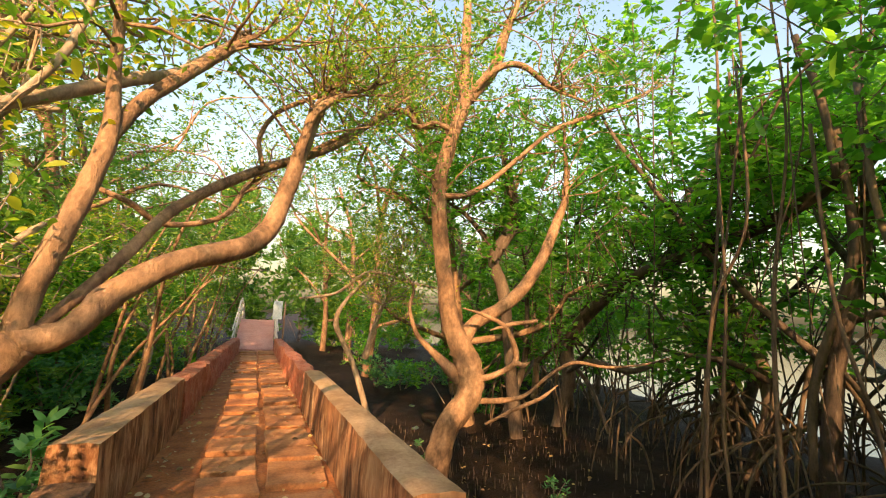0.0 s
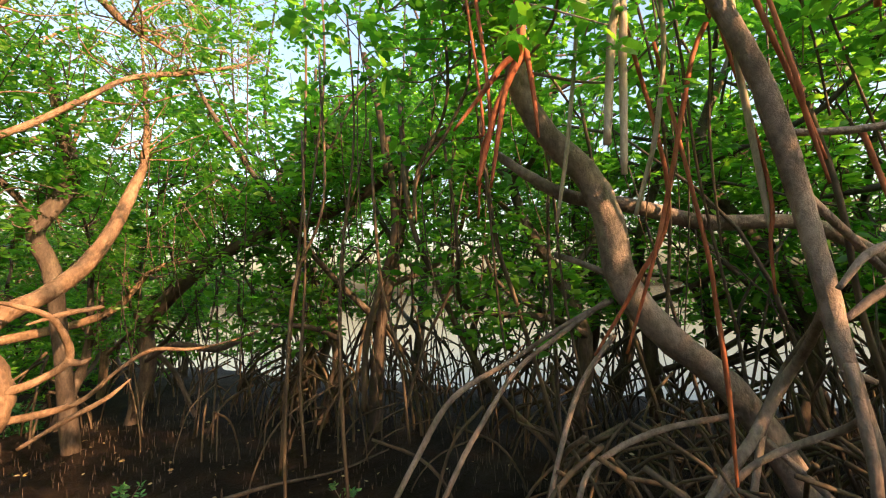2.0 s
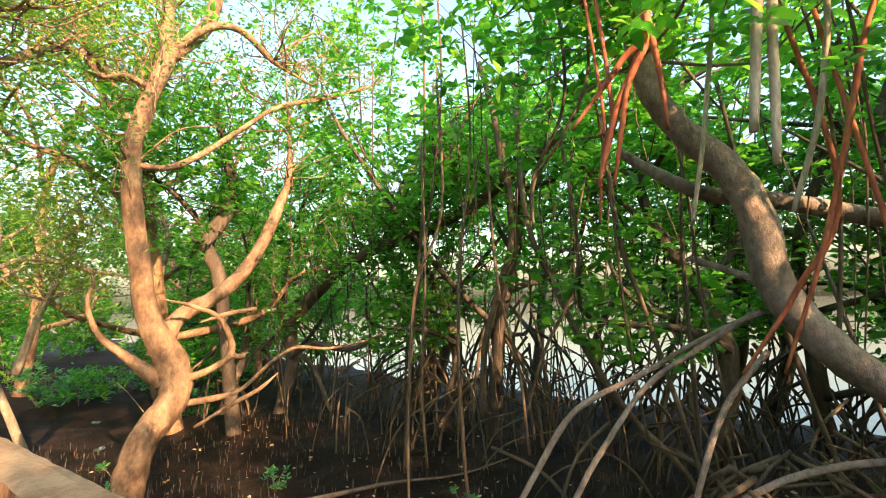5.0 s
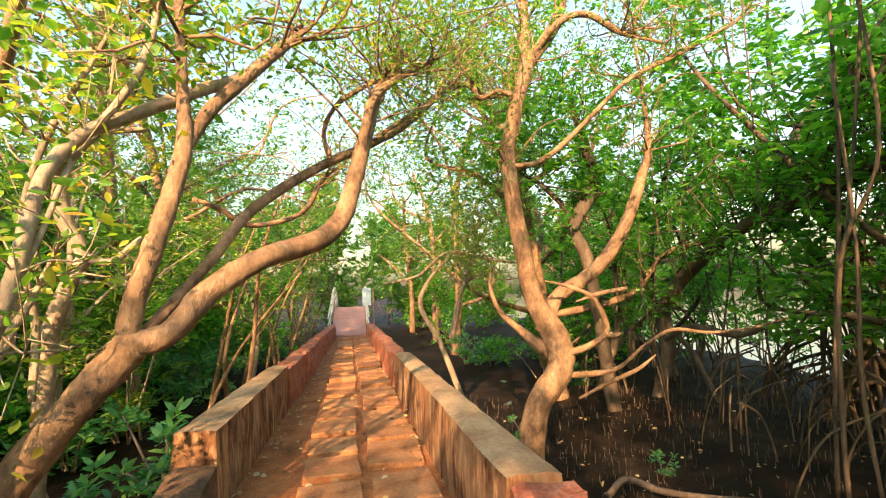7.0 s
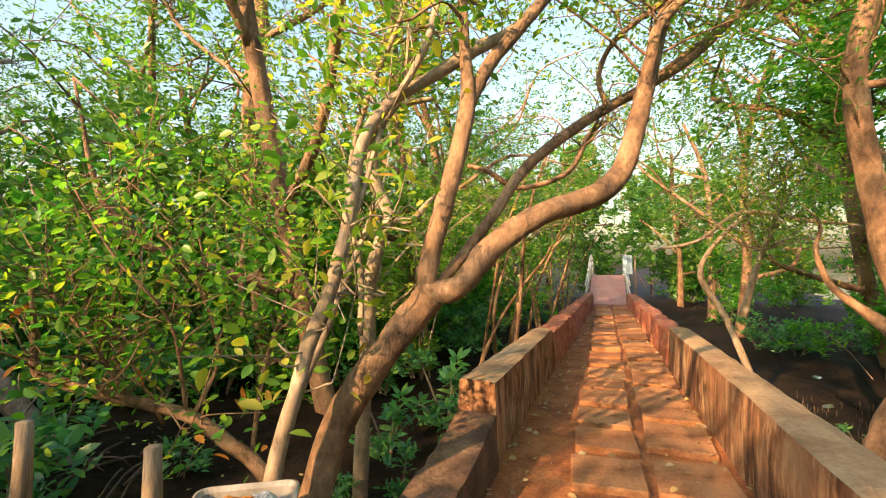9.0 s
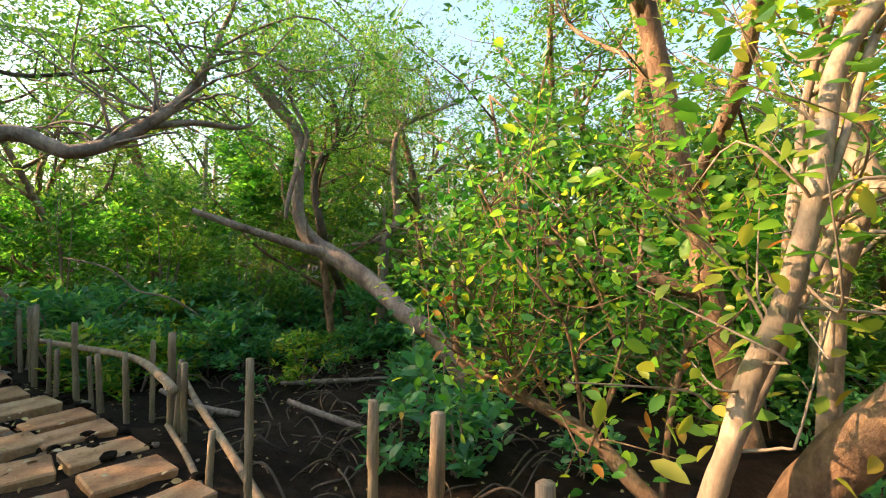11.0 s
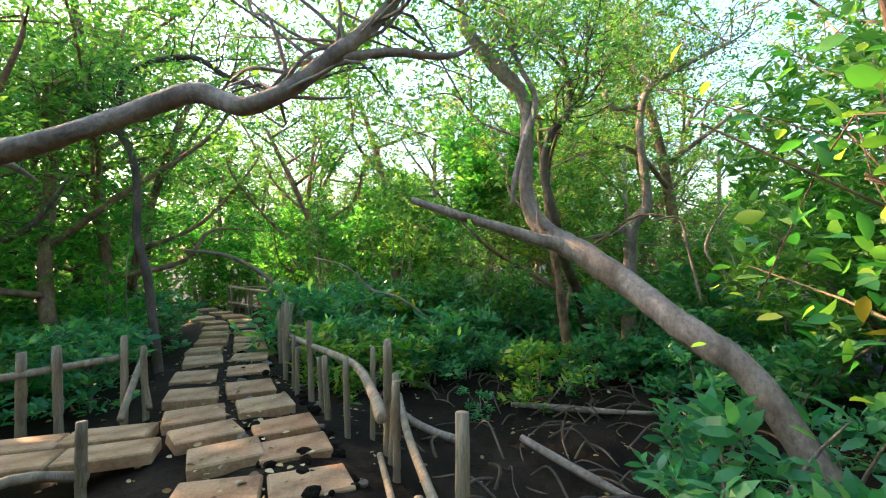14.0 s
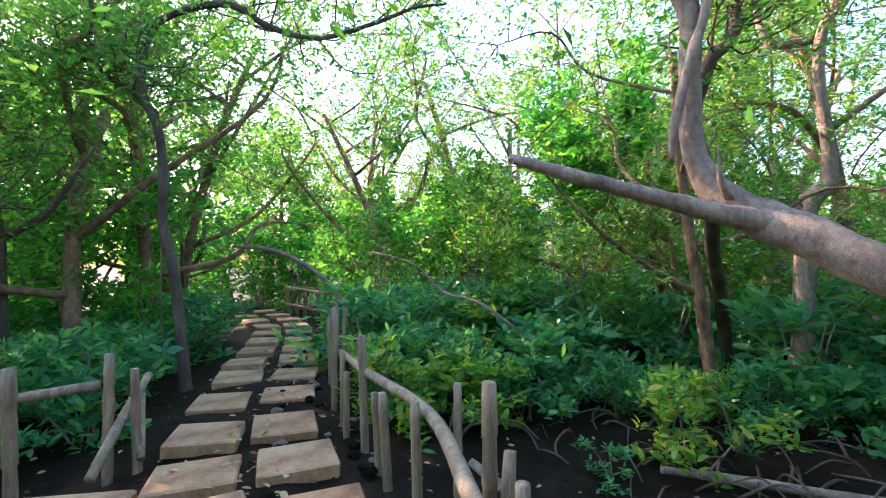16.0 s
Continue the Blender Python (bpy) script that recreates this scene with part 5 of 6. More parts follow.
for col in (steps_l, steps_r):
    for k, (x, y) in enumerate(col):
        nx, ny = col[min(k + 1, len(col) - 1)]
        px, py = col[max(k - 1, 0)]
        turn = math.degrees(math.atan2(ny - py, nx - px)) + 90
        run = math.hypot(nx - px, ny - py) / 2
        ob = new("slab", mud_slabs[k % 6])
        ob.parent = path
        ob.matrix_basis = pose(x, y, -0.022 + srng.uniform(-0.008, 0.01), srng.uniform(-2, 2), srng.uniform(-2, 2), turn + srng.uniform(-5, 5)) @ Matrix.Diagonal((1, min(1.3, max(0.78, run / 0.56)), 1, 1))
for x, y, turn in ((-4.77, -3.05, -64), (-5.08, -2.56, -66), (-4.78, -2.28, -62), (-4.5, -2.8, -65)):
    ob = new("slab", mud_slabs[0])
    ob.parent = path
    ob.matrix_basis = pose(x, y, -0.02, 0, 1, turn) @ Matrix.Diagonal((1.25, 0.8, 1, 1))


def bamboo(x, y, z0, z1, r, tilt=(0, 0)):
    """A weathered bamboo stake with nodes and a cut top."""
    n = 5
    pts = []
    for k in range(n + 1):
        f = k / n
        pts.append((x + tilt[0] * f, y + tilt[1] * f, z0 + (z1 - z0) * f, r * (1.0 - 0.06 * f)))
        if 0 < k < n:
            pts.insert(-1, (x + tilt[0] * (f - 0.012), y + tilt[1] * (f - 0.012), z0 + (z1 - z0) * (f - 0.012), r * 1.0))
            pts[-1] = (*pts[-1][:3], r * 1.12)
    return tubes_mesh("post", [[(p[0], p[1], p[2], p[3] * 0.88) for p in pts]], BAMBOO, 2, 9, 0.10, int(abs(x * 97 + y * 31) * 10))


frng = random.Random(21)
fence = thing("bamboo_fence", "rough bamboo stake fence along the stepping slabs", "fence")
for x, y, h, r in ((-3.86, 0.08, 0.35, 0.026), (-4.81, -0.22, 0.66, 0.03), (-5.08, -0.34, 0.62, 0.028), (-5.34, -0.42, 0.86, 0.038), (-5.61, -0.83, 0.62, 0.028), (-5.72, -0.66, 0.7, 0.026),
                   (-5.94, -1.13, 0.55, 0.032), (-6.1, -1.26, 0.5, 0.024), (-6.35, -1.48, 0.85, 0.034), (-6.59, -1.76, 0.5, 0.028), (-6.8, -1.9, 0.6, 0.024), (-7.15, -2.18, 0.9, 0.032), (-7.4, -2.3, 0.85, 0.028), (-7.9, -2.62, 0.7, 0.03), (-8.33, -2.75, 0.75, 0.03), (-8.8, -3.12, 0.7, 0.03), (-9.5, -3.4, 0.75, 0.03), (-10.3, -3.9, 0.75, 0.03)):
    part("post", bamboo(x, y, -0.35, h * (0.86 if x > -7 else 0.95), r, (frng.uniform(-0.06, 0.06), frng.uniform(-0.06, 0.06))), None, fence)
for pts in ([(-7.3, -2.2, 0.42, 0.03), (-6.4, -1.5, 0.47, 0.032), (-5.7, -0.82, 0.46, 0.034), (-4.95, -0.42, 0.43, 0.036), (-4.55, -0.25, 0.41, 0.036)],
            [(-5.2, -0.3, 0.36, 0.02), (-4.6, -0.1, 0.3, 0.024), (-4.0, 0.22, 0.08, 0.028), (-3.5, 0.5, -0.16, 0.03)],
            [(-4.9, -0.36, 0.05, 0.02), (-4.3, -0.1, -0.02, 0.022), (-3.7, 0.12, -0.1, 0.022)]):
    part("rail", tubes_mesh("rail", [pts], BAMBOO, 5, 9, 0.06, 5), None, fence)
bend_rail = thing("bamboo_fence", "pale bamboo rail at the far bend of the path", "fence")
for x, y in ((-13.6, -7.07), (-13.2, -6.3), (-12.7, -5.48)):
    part("post", bamboo(x, y, -0.3, 0.66, 0.035), None, bend_rail)
for z in (0.62, 0.2):
    part("rail", tubes_mesh("rail", [[(-13.65, -7.17, z + 0.04, 0.03), (-13.2, -6.3, z, 0.032), (-12.65, -5.4, z - 0.03, 0.03)]], BAMBOO, 4, 8, 0.06, 9), None, bend_rail)
fence_b = thing("bamboo_fence", "short bamboo fence with fallen poles by a side path", "fence")
for x, y, h, r in ((-5.64, -2.95, 0.78, 0.034), (-5.75, -2.82, 0.66, 0.03), (-5.28, -3.22, 0.75, 0.04), (-5.2, -3.5, 0.7, 0.042), (-4.42, -2.12, 0.42, 0.036), (-4.9, -3.9, 0.7, 0.035)):
    part("post", bamboo(x, y, -0.3, h * 0.85, r, (frng.uniform(-0.04, 0.04), frng.uniform(-0.04, 0.04))), None, fence_b)
for pts in ([(-4.2, -4.6, 0.28, 0.03), (-4.9, -3.75, 0.38, 0.032), (-5.6, -2.98, 0.48, 0.03)], [(-4.3, -4.4, 0.12, 0.026), (-5.0, -3.7, 0.22, 0.028)],
            [(-5.35, -2.72, 0.02, 0.03), (-5.75, -2.95, 0.25, 0.032), (-6.15, -3.2, 0.4, 0.028)], [(-5.7, -2.75, 0.0, 0.026), (-6.0, -3.1, 0.3, 0.028)], [(-4.45, -2.1, 0.0, 0.03), (-4.15, -2.3, 0.1, 0.03), (-3.8, -2.6, -0.02, 0.028)]):
    part("rail", tubes_mesh("rail", [pts], BAMBOO, 4, 9, 0.06, 6), None, fence_b)
fence_c = thing("bamboo_fence", "line of bamboo stakes at the junction of the paths", "fence")
for x, y, h, r in ((-3.29, 0.36, 0.87, 0.024), (-2.31, 0.86, 0.89, 0.024), (-2.02, 0.99, 0.92, 0.03), (-1.61, 1.17, 0.85, 0.031)):
    part("post", bamboo(x, y, -0.3, h, r, (frng.uniform(-0.02, 0.02), frng.uniform(-0.02, 0.02))), None, fence_c)
fence_d = thing("bamboo_fence", "pale stake fence at the bend of the path", "fence")
for k in range(9):
    part("post", bamboo(-15.0 + k * 0.13, -8.1 + k * 0.28, -0.2, 0.75 + 0.1 * (k % 3), 0.026), None, fence_d)
part("rail", tubes_mesh("rail", [[(-15.1, -8.2, 0.6, 0.026), (-13.9, -5.8, 0.62, 0.024)]], BAMBOO, 4, 8, 0.05), None, fence_d)

# ---- litter bin ----
tub = thing("bin", "open grey plastic bin with an orange cloth and foil inside", "bin")
bm = bmesh.new()
rings = []


def ring(half_x, half_y, z, corner, steps=5):
    out = []
    for cx, cy, a0 in ((1, 1, 0), (-1, 1, 90), (-1, -1, 180), (1, -1, 270)):
        for s in range(steps):
            a = radians(a0 + 90 * s / (steps - 1))
            out.append(bm.verts.new((cx * (half_x - corner) + math.cos(a) * corner, cy * (half_y - corner) + math.sin(a) * corner, z)))
    return out


for hx, hy, z, c in ((0.14, 0.11, 0.0, 0.04), (0.165, 0.13, 0.28, 0.045), (0.19, 0.15, 0.56, 0.05), (0.205, 0.165, 0.565, 0.055), (0.205, 0.165, 0.59, 0.055), (0.195, 0.155, 0.592, 0.05), (0.182, 0.142, 0.575, 0.045), (0.155, 0.12, 0.26, 0.04), (0.132, 0.102, 0.02, 0.035)):
    rings.append(ring(hx, hy, z, c))
for a, b in zip(rings[:-1], rings[1:]):
    for k in range(len(a)):
        bm.faces.new((a[k], a[(k + 1) % len(a)], b[(k + 1) % len(a)], b[k]))
bm.faces.new(rings[0][::-1])
bm.faces.new(rings[-1])
part("body", bm, PLASTIC, tub)
for nm, mat_, px, py, sx, sy, sz, sd in (("cloth", ORANGE_CLOTH, -0.04, -0.02, 0.10, 0.075, 0.05, 3), ("foil", FOIL, 0.06, 0.03, 0.06, 0.05, 0.04, 4)):
    bm = bmesh.new()
    bmesh.ops.create_icosphere(bm, subdivisions=3, radius=1)
    for v in bm.verts:
        n = noise.noise(v.co * 2.3 + Vector((sd, 0, 0))) * 0.45 + noise.noise(v.co * 6 + Vector((0, sd, 0))) * 0.22
        v.co = v.co * (1 + n)
        v.co = Vector((px + v.co.x * sx, py + v.co.y * sy, 0.56 + v.co.z * sz))
    part(nm, bm, mat_, tub, "crumpled orange cloth" if nm == "cloth" else "crumpled clear film")
tub.matrix_basis = pose(-1.60, 1.50, float(ground_z(-1.60, 1.50)), 0, 0, 38) @ Matrix.Diagonal((0.95, 0.95, 1.02, 1))

# ---- roots, stems and mud clutter ----


def hanging(mat, pts):
    """One aerial root or thin stem."""
    nm = "hanging_root"
    ob = new(nm, tubes_mesh(nm, [pts], mat, 6, 7, 0.08, len(bpy.data.objects)))
    text = {"rust_root": "rust-orange aerial root hanging from the canopy", "pale_root": "pale cut aerial root hanging from the canopy", "brown_root": "thin brown aerial root reaching for the mud"}[mat.name]
    return tagged(ob, text, "root", "aerial roots of the mangroves")


hanging(ROOT_RED, [(2.27, 0.65, 3.89, 0.017), (2.12, 0.49, 2.77, 0.017), (2.08, 0.61, 2.54, 0.015), (2.02, 0.84, 2.26, 0.007)])
hanging(ROOT_RED, [(2.27, 0.64, 3.88, 0.017), (2.12, 0.49, 2.75, 0.017), (2.10, 0.59, 2.43, 0.015), (2.08, 0.68, 1.96, 0.008)])
hanging(ROOT_RED, [(2.28, 0.66, 3.88, 0.017), (2.13, 0.51, 2.76, 0.017), (2.10, 0.65, 2.33, 0.017), (2.08, 0.75, 1.98, 0.01)])
hanging(ROOT_RED, [(2.27, 0.64, 3.87, 0.014), (2.12, 0.49, 2.74, 0.014), (2.14, 0.46, 2.43, 0.013), (2.15, 0.45, 2.19, 0.007)])
hanging(ROOT_RED, [(2.27, 0.83, 3.52, 0.01), (2.12, 0.68, 2.40, 0.01), (2.11, 0.73, 2.16, 0.009), (2.12, 0.77, 1.82, 0.006)])
hanging(ROOT_RED, [(2.21, 0.86, 3.47, 0.008), (2.06, 0.70, 2.35, 0.008), (2.06, 0.72, 2.21, 0.007)])
hanging(ROOT_RED, [(2.89, -0.27, 4.28, 0.013), (2.73, -0.43, 3.16, 0.013), (2.70, -0.26, 2.66, 0.013), (2.67, -0.14, 2.15, 0.013), (2.65, -0.00, 1.61, 0.011), (2.62, 0.17, 1.10, 0.008)])
hanging(ROOT_RED, [(2.93, 0.07, 3.07, 0.013), (2.78, -0.09, 1.95, 0.013), (2.74, 0.10, 1.48, 0.013), (2.66, 0.34, 1.08, 0.008)])
hanging(ROOT_RED, [(2.78, -0.08, 2.82, 0.011), (2.62, -0.23, 1.70, 0.011), (2.65, -0.26, 1.32, 0.012), (2.68, -0.28, 0.90, 0.012), (2.71, -0.28, 0.32, 0.006)])
hanging(ROOT_RED, [(2.49, -0.31, 3.94, 0.012), (2.34, -0.47, 2.82, 0.012), (2.41, -0.61, 2.31, 0.012), (2.45, -0.70, 1.96, 0.008)])
hanging(ROOT_RED, [(2.75, -0.35, 3.10, 0.01), (2.60, -0.51, 1.97, 0.01), (2.61, -0.50, 1.62, 0.009), (2.62, -0.50, 1.39, 0.006)])
hanging(ROOT_RED, [(2.70, -0.89, 3.70, 0.011), (2.55, -1.04, 2.58, 0.011), (2.55, -1.01, 2.15, 0.009), (2.57, -0.99, 1.86, 0.005)])
hanging(ROOT_RED, [(2.45, -0.43, 3.47, 0.01), (2.30, -0.59, 2.35, 0.01), (2.32, -0.62, 2.14, 0.01), (2.35, -0.68, 1.84, 0.006)])
hanging(ROOT_RED, [(2.90, -0.96, 2.18, 0.014), (2.75, -1.12, 1.06, 0.014), (2.74, -1.04, 0.81, 0.013), (2.72, -0.98, 0.66, 0.01)])
hanging(ROOT_RED, [(2.54, -0.74, 3.86, 0.018), (2.39, -0.90, 2.73, 0.018), (2.40, -0.91, 2.55, 0.013)])
hanging(ROOT_PALE, [(2.30, 0.22, 4.02, 0.018), (2.15, 0.06, 2.90, 0.018), (2.15, 0.09, 2.58, 0.02), (2.16, 0.14, 2.10, 0.018)])
hanging(ROOT_PALE, [(2.31, 0.20, 4.02, 0.018), (2.16, 0.04, 2.90, 0.018), (2.18, 0.05, 2.47, 0.019), (2.19, 0.08, 1.96, 0.016)])
hanging(ROOT_PALE, [(2.68, -0.27, 4.07, 0.015), (2.53, -0.42, 2.94, 0.015), (2.56, -0.44, 2.48, 0.018), (2.59, -0.48, 2.00, 0.016), (2.62, -0.51, 1.68, 0.012)])
hanging(ROOT_PALE, [(2.93, 0.48, 4.41, 0.012), (2.78, 0.33, 3.29, 0.012), (2.79, 0.42, 2.44, 0.014), (2.78, 0.53, 1.84, 0.011)])
hanging(ROOT_PALE, [(2.89, 0.03, 4.16, 0.013), (2.74, -0.13, 3.04, 0.013), (2.74, -0.07, 2.37, 0.015), (2.72, 0.08, 1.84, 0.012)])
hanging(ROOT_BROWN, [(2.68, 2.28, 3.27, 0.0098), (2.52, 2.12, 2.15, 0.0098), (2.47, 2.36, 1.55, 0.0126), (2.48, 2.47, 0.58, 0.014), (2.50, 2.50, -0.05, 0.0112)])
hanging(ROOT_BROWN, [(2.91, 2.18, 3.82, 0.0084), (2.76, 2.02, 2.69, 0.0084), (2.75, 2.16, 1.69, 0.0133), (2.78, 2.21, 0.77, 0.0147), (2.82, 2.19, -0.14, 0.0133)])
hanging(ROOT_BROWN, [(2.73, 2.52, 2.80, 0.0098), (2.58, 2.36, 1.68, 0.0098), (2.59, 2.43, 0.87, 0.0126), (2.62, 2.42, 0.23, 0.0112)])
hanging(ROOT_BROWN, [(2.91, 1.98, 2.76, 0.0112), (2.76, 1.82, 1.64, 0.0112), (2.83, 1.71, 0.96, 0.0112), (2.87, 1.68, 0.40, 0.0098)])
hanging(ROOT_BROWN, [(2.82, 1.16, 4.10, 0.0091), (2.67, 1.00, 2.98, 0.0091), (2.64, 1.15, 2.54, 0.0105), (2.58, 1.37, 2.22, 0.0105), (2.58, 1.40, 1.92, 0.0077)])
hanging(ROOT_BROWN, [(3.29, 2.78, 4.62, 0.0105), (3.14, 2.63, 3.49, 0.0105), (3.14, 2.78, 2.51, 0.0105), (3.11, 2.98, 1.43, 0.0105)])
hanging(ROOT_BROWN, [(3.56, 1.66, 2.84, 0.0133), (3.41, 1.50, 1.72, 0.0133), (3.33, 1.78, 1.06, 0.0147), (3.28, 2.00, 0.42, 0.0133)])
hanging(ROOT_BROWN, [(3.77, 2.22, 3.33, 0.0252), (3.61, 2.06, 2.20, 0.0252), (3.71, 1.85, 1.54, 0.0287), (3.82, 1.61, 0.93, 0.0287), (3.94, 1.34, 0.47, 0.0287), (4.09, 0.97, -0.00, 0.0252), (3.95, 0.82, -0.61, 0.0238)])
hanging(ROOT_BROWN, [(4.41, 2.80, 3.29, 0.0385), (4.25, 2.64, 2.17, 0.0385), (4.22, 2.82, 1.56, 0.0385), (4.19, 3.01, 0.94, 0.0385), (4.20, 3.07, 0.20, 0.0343)])
hanging(ROOT_BROWN, [(4.08, 2.87, 4.18, 0.0301), (4.16, 2.74, 3.51, 0.0343), (4.21, 2.70, 2.77, 0.0301)])
hanging(ROOT_BROWN, [(3.84, 1.42, 3.05, 0.0203), (3.68, 1.26, 1.93, 0.0203), (3.76, 1.13, 1.34, 0.0203), (3.88, 0.91, 0.36, 0.0203), (3.76, 0.73, -0.33, 0.0182)])
hanging(ROOT_BROWN, [(3.62, 0.10, 4.06, 0.0105), (3.46, -0.06, 2.94, 0.0105), (3.51, -0.09, 2.06, 0.0119), (3.52, 0.00, 1.11, 0.0133)])
hanging(ROOT_BROWN, [(3.24, -0.06, 4.11, 0.0077), (3.08, -0.21, 2.99, 0.0077), (3.15, -0.26, 2.10, 0.0091), (3.24, -0.39, 1.15, 0.0091)])
hanging(ROOT_BROWN, [(4.62, 0.65, 3.39, 0.0175), (4.47, 0.49, 2.27, 0.0175), (4.59, 0.30, 1.00, 0.0196), (4.70, 0.10, 0.11, 0.0196)])
hanging(ROOT_BROWN, [(3.54, -0.80, 3.12, 0.0182), (3.39, -0.96, 1.99, 0.0182), (3.45, -1.02, 1.30, 0.0182), (3.50, -1.12, 0.72, 0.0196), (3.58, -1.25, 0.05, 0.0182)])
hanging(ROOT_BROWN, [(3.08, -0.20, 4.15, 0.007), (2.93, -0.36, 3.02, 0.007), (2.94, -0.32, 2.27, 0.0084), (2.98, -0.33, 1.65, 0.007)])
hanging(ROOT_BROWN, [(3.26, -0.69, 4.01, 0.007), (3.10, -0.85, 2.89, 0.007), (3.15, -0.91, 2.34, 0.007)])
hanging(ROOT_BROWN, [(3.30, -0.82, 3.94, 0.007), (3.15, -0.98, 2.81, 0.007), (3.27, -1.19, 1.96, 0.0084), (3.33, -1.32, 1.49, 0.007)])
hanging(ROOT_BROWN, [(3.44, 1.32, 3.36, 0.0091), (3.28, 1.16, 2.23, 0.0091), (3.34, 1.13, 1.27, 0.0105), (3.40, 1.06, 0.47, 0.0091)])
hanging(ROOT_BROWN, [(3.50, 0.84, 3.38, 0.0091), (3.34, 0.68, 2.25, 0.0091), (3.40, 0.65, 1.44, 0.0105), (3.44, 0.57, 0.76, 0.0105)])
hanging(ROOT_BROWN, [(3.58, 3.28, 4.95, 0.0126), (3.43, 3.12, 3.83, 0.0126), (3.55, 3.31, 2.37, 0.0147), (3.63, 3.63, 0.68, 0.0168), (3.55, 3.65, -0.33, 0.0168)])
hanging(ROOT_BROWN, [(3.76, 3.29, 3.97, 0.0126), (3.61, 3.14, 2.85, 0.0126), (3.77, 2.77, 3.51, 0.0126), (3.92, 2.50, 3.80, 0.0105)])
hanging(ROOT_BROWN, [(3.09, 1.45, 4.29, 0.0119), (2.93, 1.29, 3.17, 0.0119), (2.97, 1.36, 2.76, 0.0119), (2.89, 1.55, 2.35, 0.0119), (2.91, 1.61, 2.03, 0.0084)])


def stuff_tubes(name, label, category, lists, mat, sides=5, steps=3):
    ob = new(name, tubes_mesh(name, lists, mat, steps, sides, 0.1, 3))
    return tagged(ob, label, category, kind="stuff")


rr = np.random.default_rng(51)
arcs, stems_, thin = [], [], []
for k in range(620):
    x, y = rr.uniform(3.6, 8.8), rr.uniform(-7.5, 8.5)
    if x < 4.6 and y > 1.5 and rr.random() < 0.75:
        continue
    z = float(ground_z(x, y))
    a = rr.uniform(0, 6.28)
    l, h = rr.uniform(0.3, 0.9), rr.uniform(0.4, 1.15)
    d = np.array([math.cos(a), math.sin(a)])
    r = rr.uniform(0.007, 0.017)
    arcs.append([(x - d[0] * l * 0.3, y - d[1] * l * 0.3, z + h, r), (x + d[0] * l * 0.3, y + d[1] * l * 0.3, z + h * 0.75, r), (x + d[0] * l * 0.62, y + d[1] * l * 0.62, z + h * 0.3, r * 0.9), (x + d[0] * l * 0.75, y + d[1] * l * 0.75, z - 0.08, r * 0.8)])
for k in range(190):
    x, y = rr.uniform(2.3, 4.6), rr.uniform(-3.4, 0.7)
    z = float(ground_z(x, y))
    a, l, h, r = rr.uniform(0, 6.28), rr.uniform(0.4, 1.0), rr.uniform(0.35, 1.0), rr.uniform(0.008, 0.018)
    d = (math.cos(a), math.sin(a))
    arcs.append([(x, y, z + h, r), (x + d[0] * l * 0.45, y + d[1] * l * 0.45, z + h * 0.8, r), (x + d[0] * l * 0.85, y + d[1] * l * 0.85, z + h * 0.35, r * 0.9), (x + d[0] * l, y + d[1] * l, z - 0.08, r * 0.8)])
for k in range(170):
    x, y = rr.uniform(3.9, 8.8), rr.uniform(-7, 8.5)
    if x < 4.8 and y > 1.5 and rr.random() < 0.7:
        continue
    z = float(ground_z(x, y))
    h = rr.uniform(1.3, 3.4)
    q = rr.normal(0, 0.42, 4)
    r = rr.uniform(0.007, 0.02)
    stems_.append([(x, y, z - 0.1, r), (x + q[0] * 0.5, y + q[1] * 0.5, z + h * 0.35, r), (x + q[0], y + q[1], z + h * 0.7, r * 0.8), (x + q[0] + q[2], y + q[1] + q[3], z + h, r * 0.5)])
for k in range(150):
    x, y = rr.uniform(3.2, 7.5), rr.uniform(-5, 6.5)
    zt, zb = rr.uniform(2.6, 4.6), rr.uniform(0.2, 2.0)
    q = rr.normal(0, 0.15, 4)
    thin.append([(x, y, zt, 0.007), (x + q[0], y + q[1], (zt + zb) / 2, 0.007), (x + q[2], y + q[3], zb, 0.004)])
near_arcs = [p for p in arcs if p[0][0] < 5.4][:300]
roots_near = thing("root_tangle", "tangled brown stilt roots rising from the mud", "roots")
for k, p in enumerate(near_arcs):
    part("stilt_root", tubes_mesh("stilt_root", [p], ROOT_BROWN, 3, 5, 0.1, k), None, roots_near)
rest = [p for p in arcs if p[0][0] >= 5.4] + [p for p in arcs if p[0][0] < 5.4][300:]
stuff_tubes("root_thicket", "tangled dark stilt roots along the mud bank", "roots", rest, ROOT_BROWN)
stand = thing("mangrove_thicket", "crowded thin mangrove stems in the shade", "stems")
for k, p in enumerate(stems_):
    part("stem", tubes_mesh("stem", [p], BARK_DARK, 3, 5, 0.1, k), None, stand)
tangle = thing("aerial_root_curtain", "fine brown aerial roots hanging in a tangle", "roots")
for k, p in enumerate(thin):
    part("aerial_root", tubes_mesh("aerial_root", [p], ROOT_BROWN, 3, 5, 0.1, k), None, tangle)
spikes = []
for k in range(2600):
    x, y = rr.uniform(0.9, 6.0), rr.uniform(-3.5, 8.5)
    if x < right_x(max(y, 2)) + 0.45 and y > 1.2:
        continue
    z = float(ground_z(x, y))
    h = rr.uniform(0.03, 0.11)
    spikes.append([(x, y, z - 0.03, 0.004), (x + rr.normal(0, 0.01), y + rr.normal(0, 0.01), z + h, 0.0022)])
stuff_tubes("breathing_root_field", "short brown breathing roots poking from the mud", "roots", spikes, BARK_DARK, 4, 1)


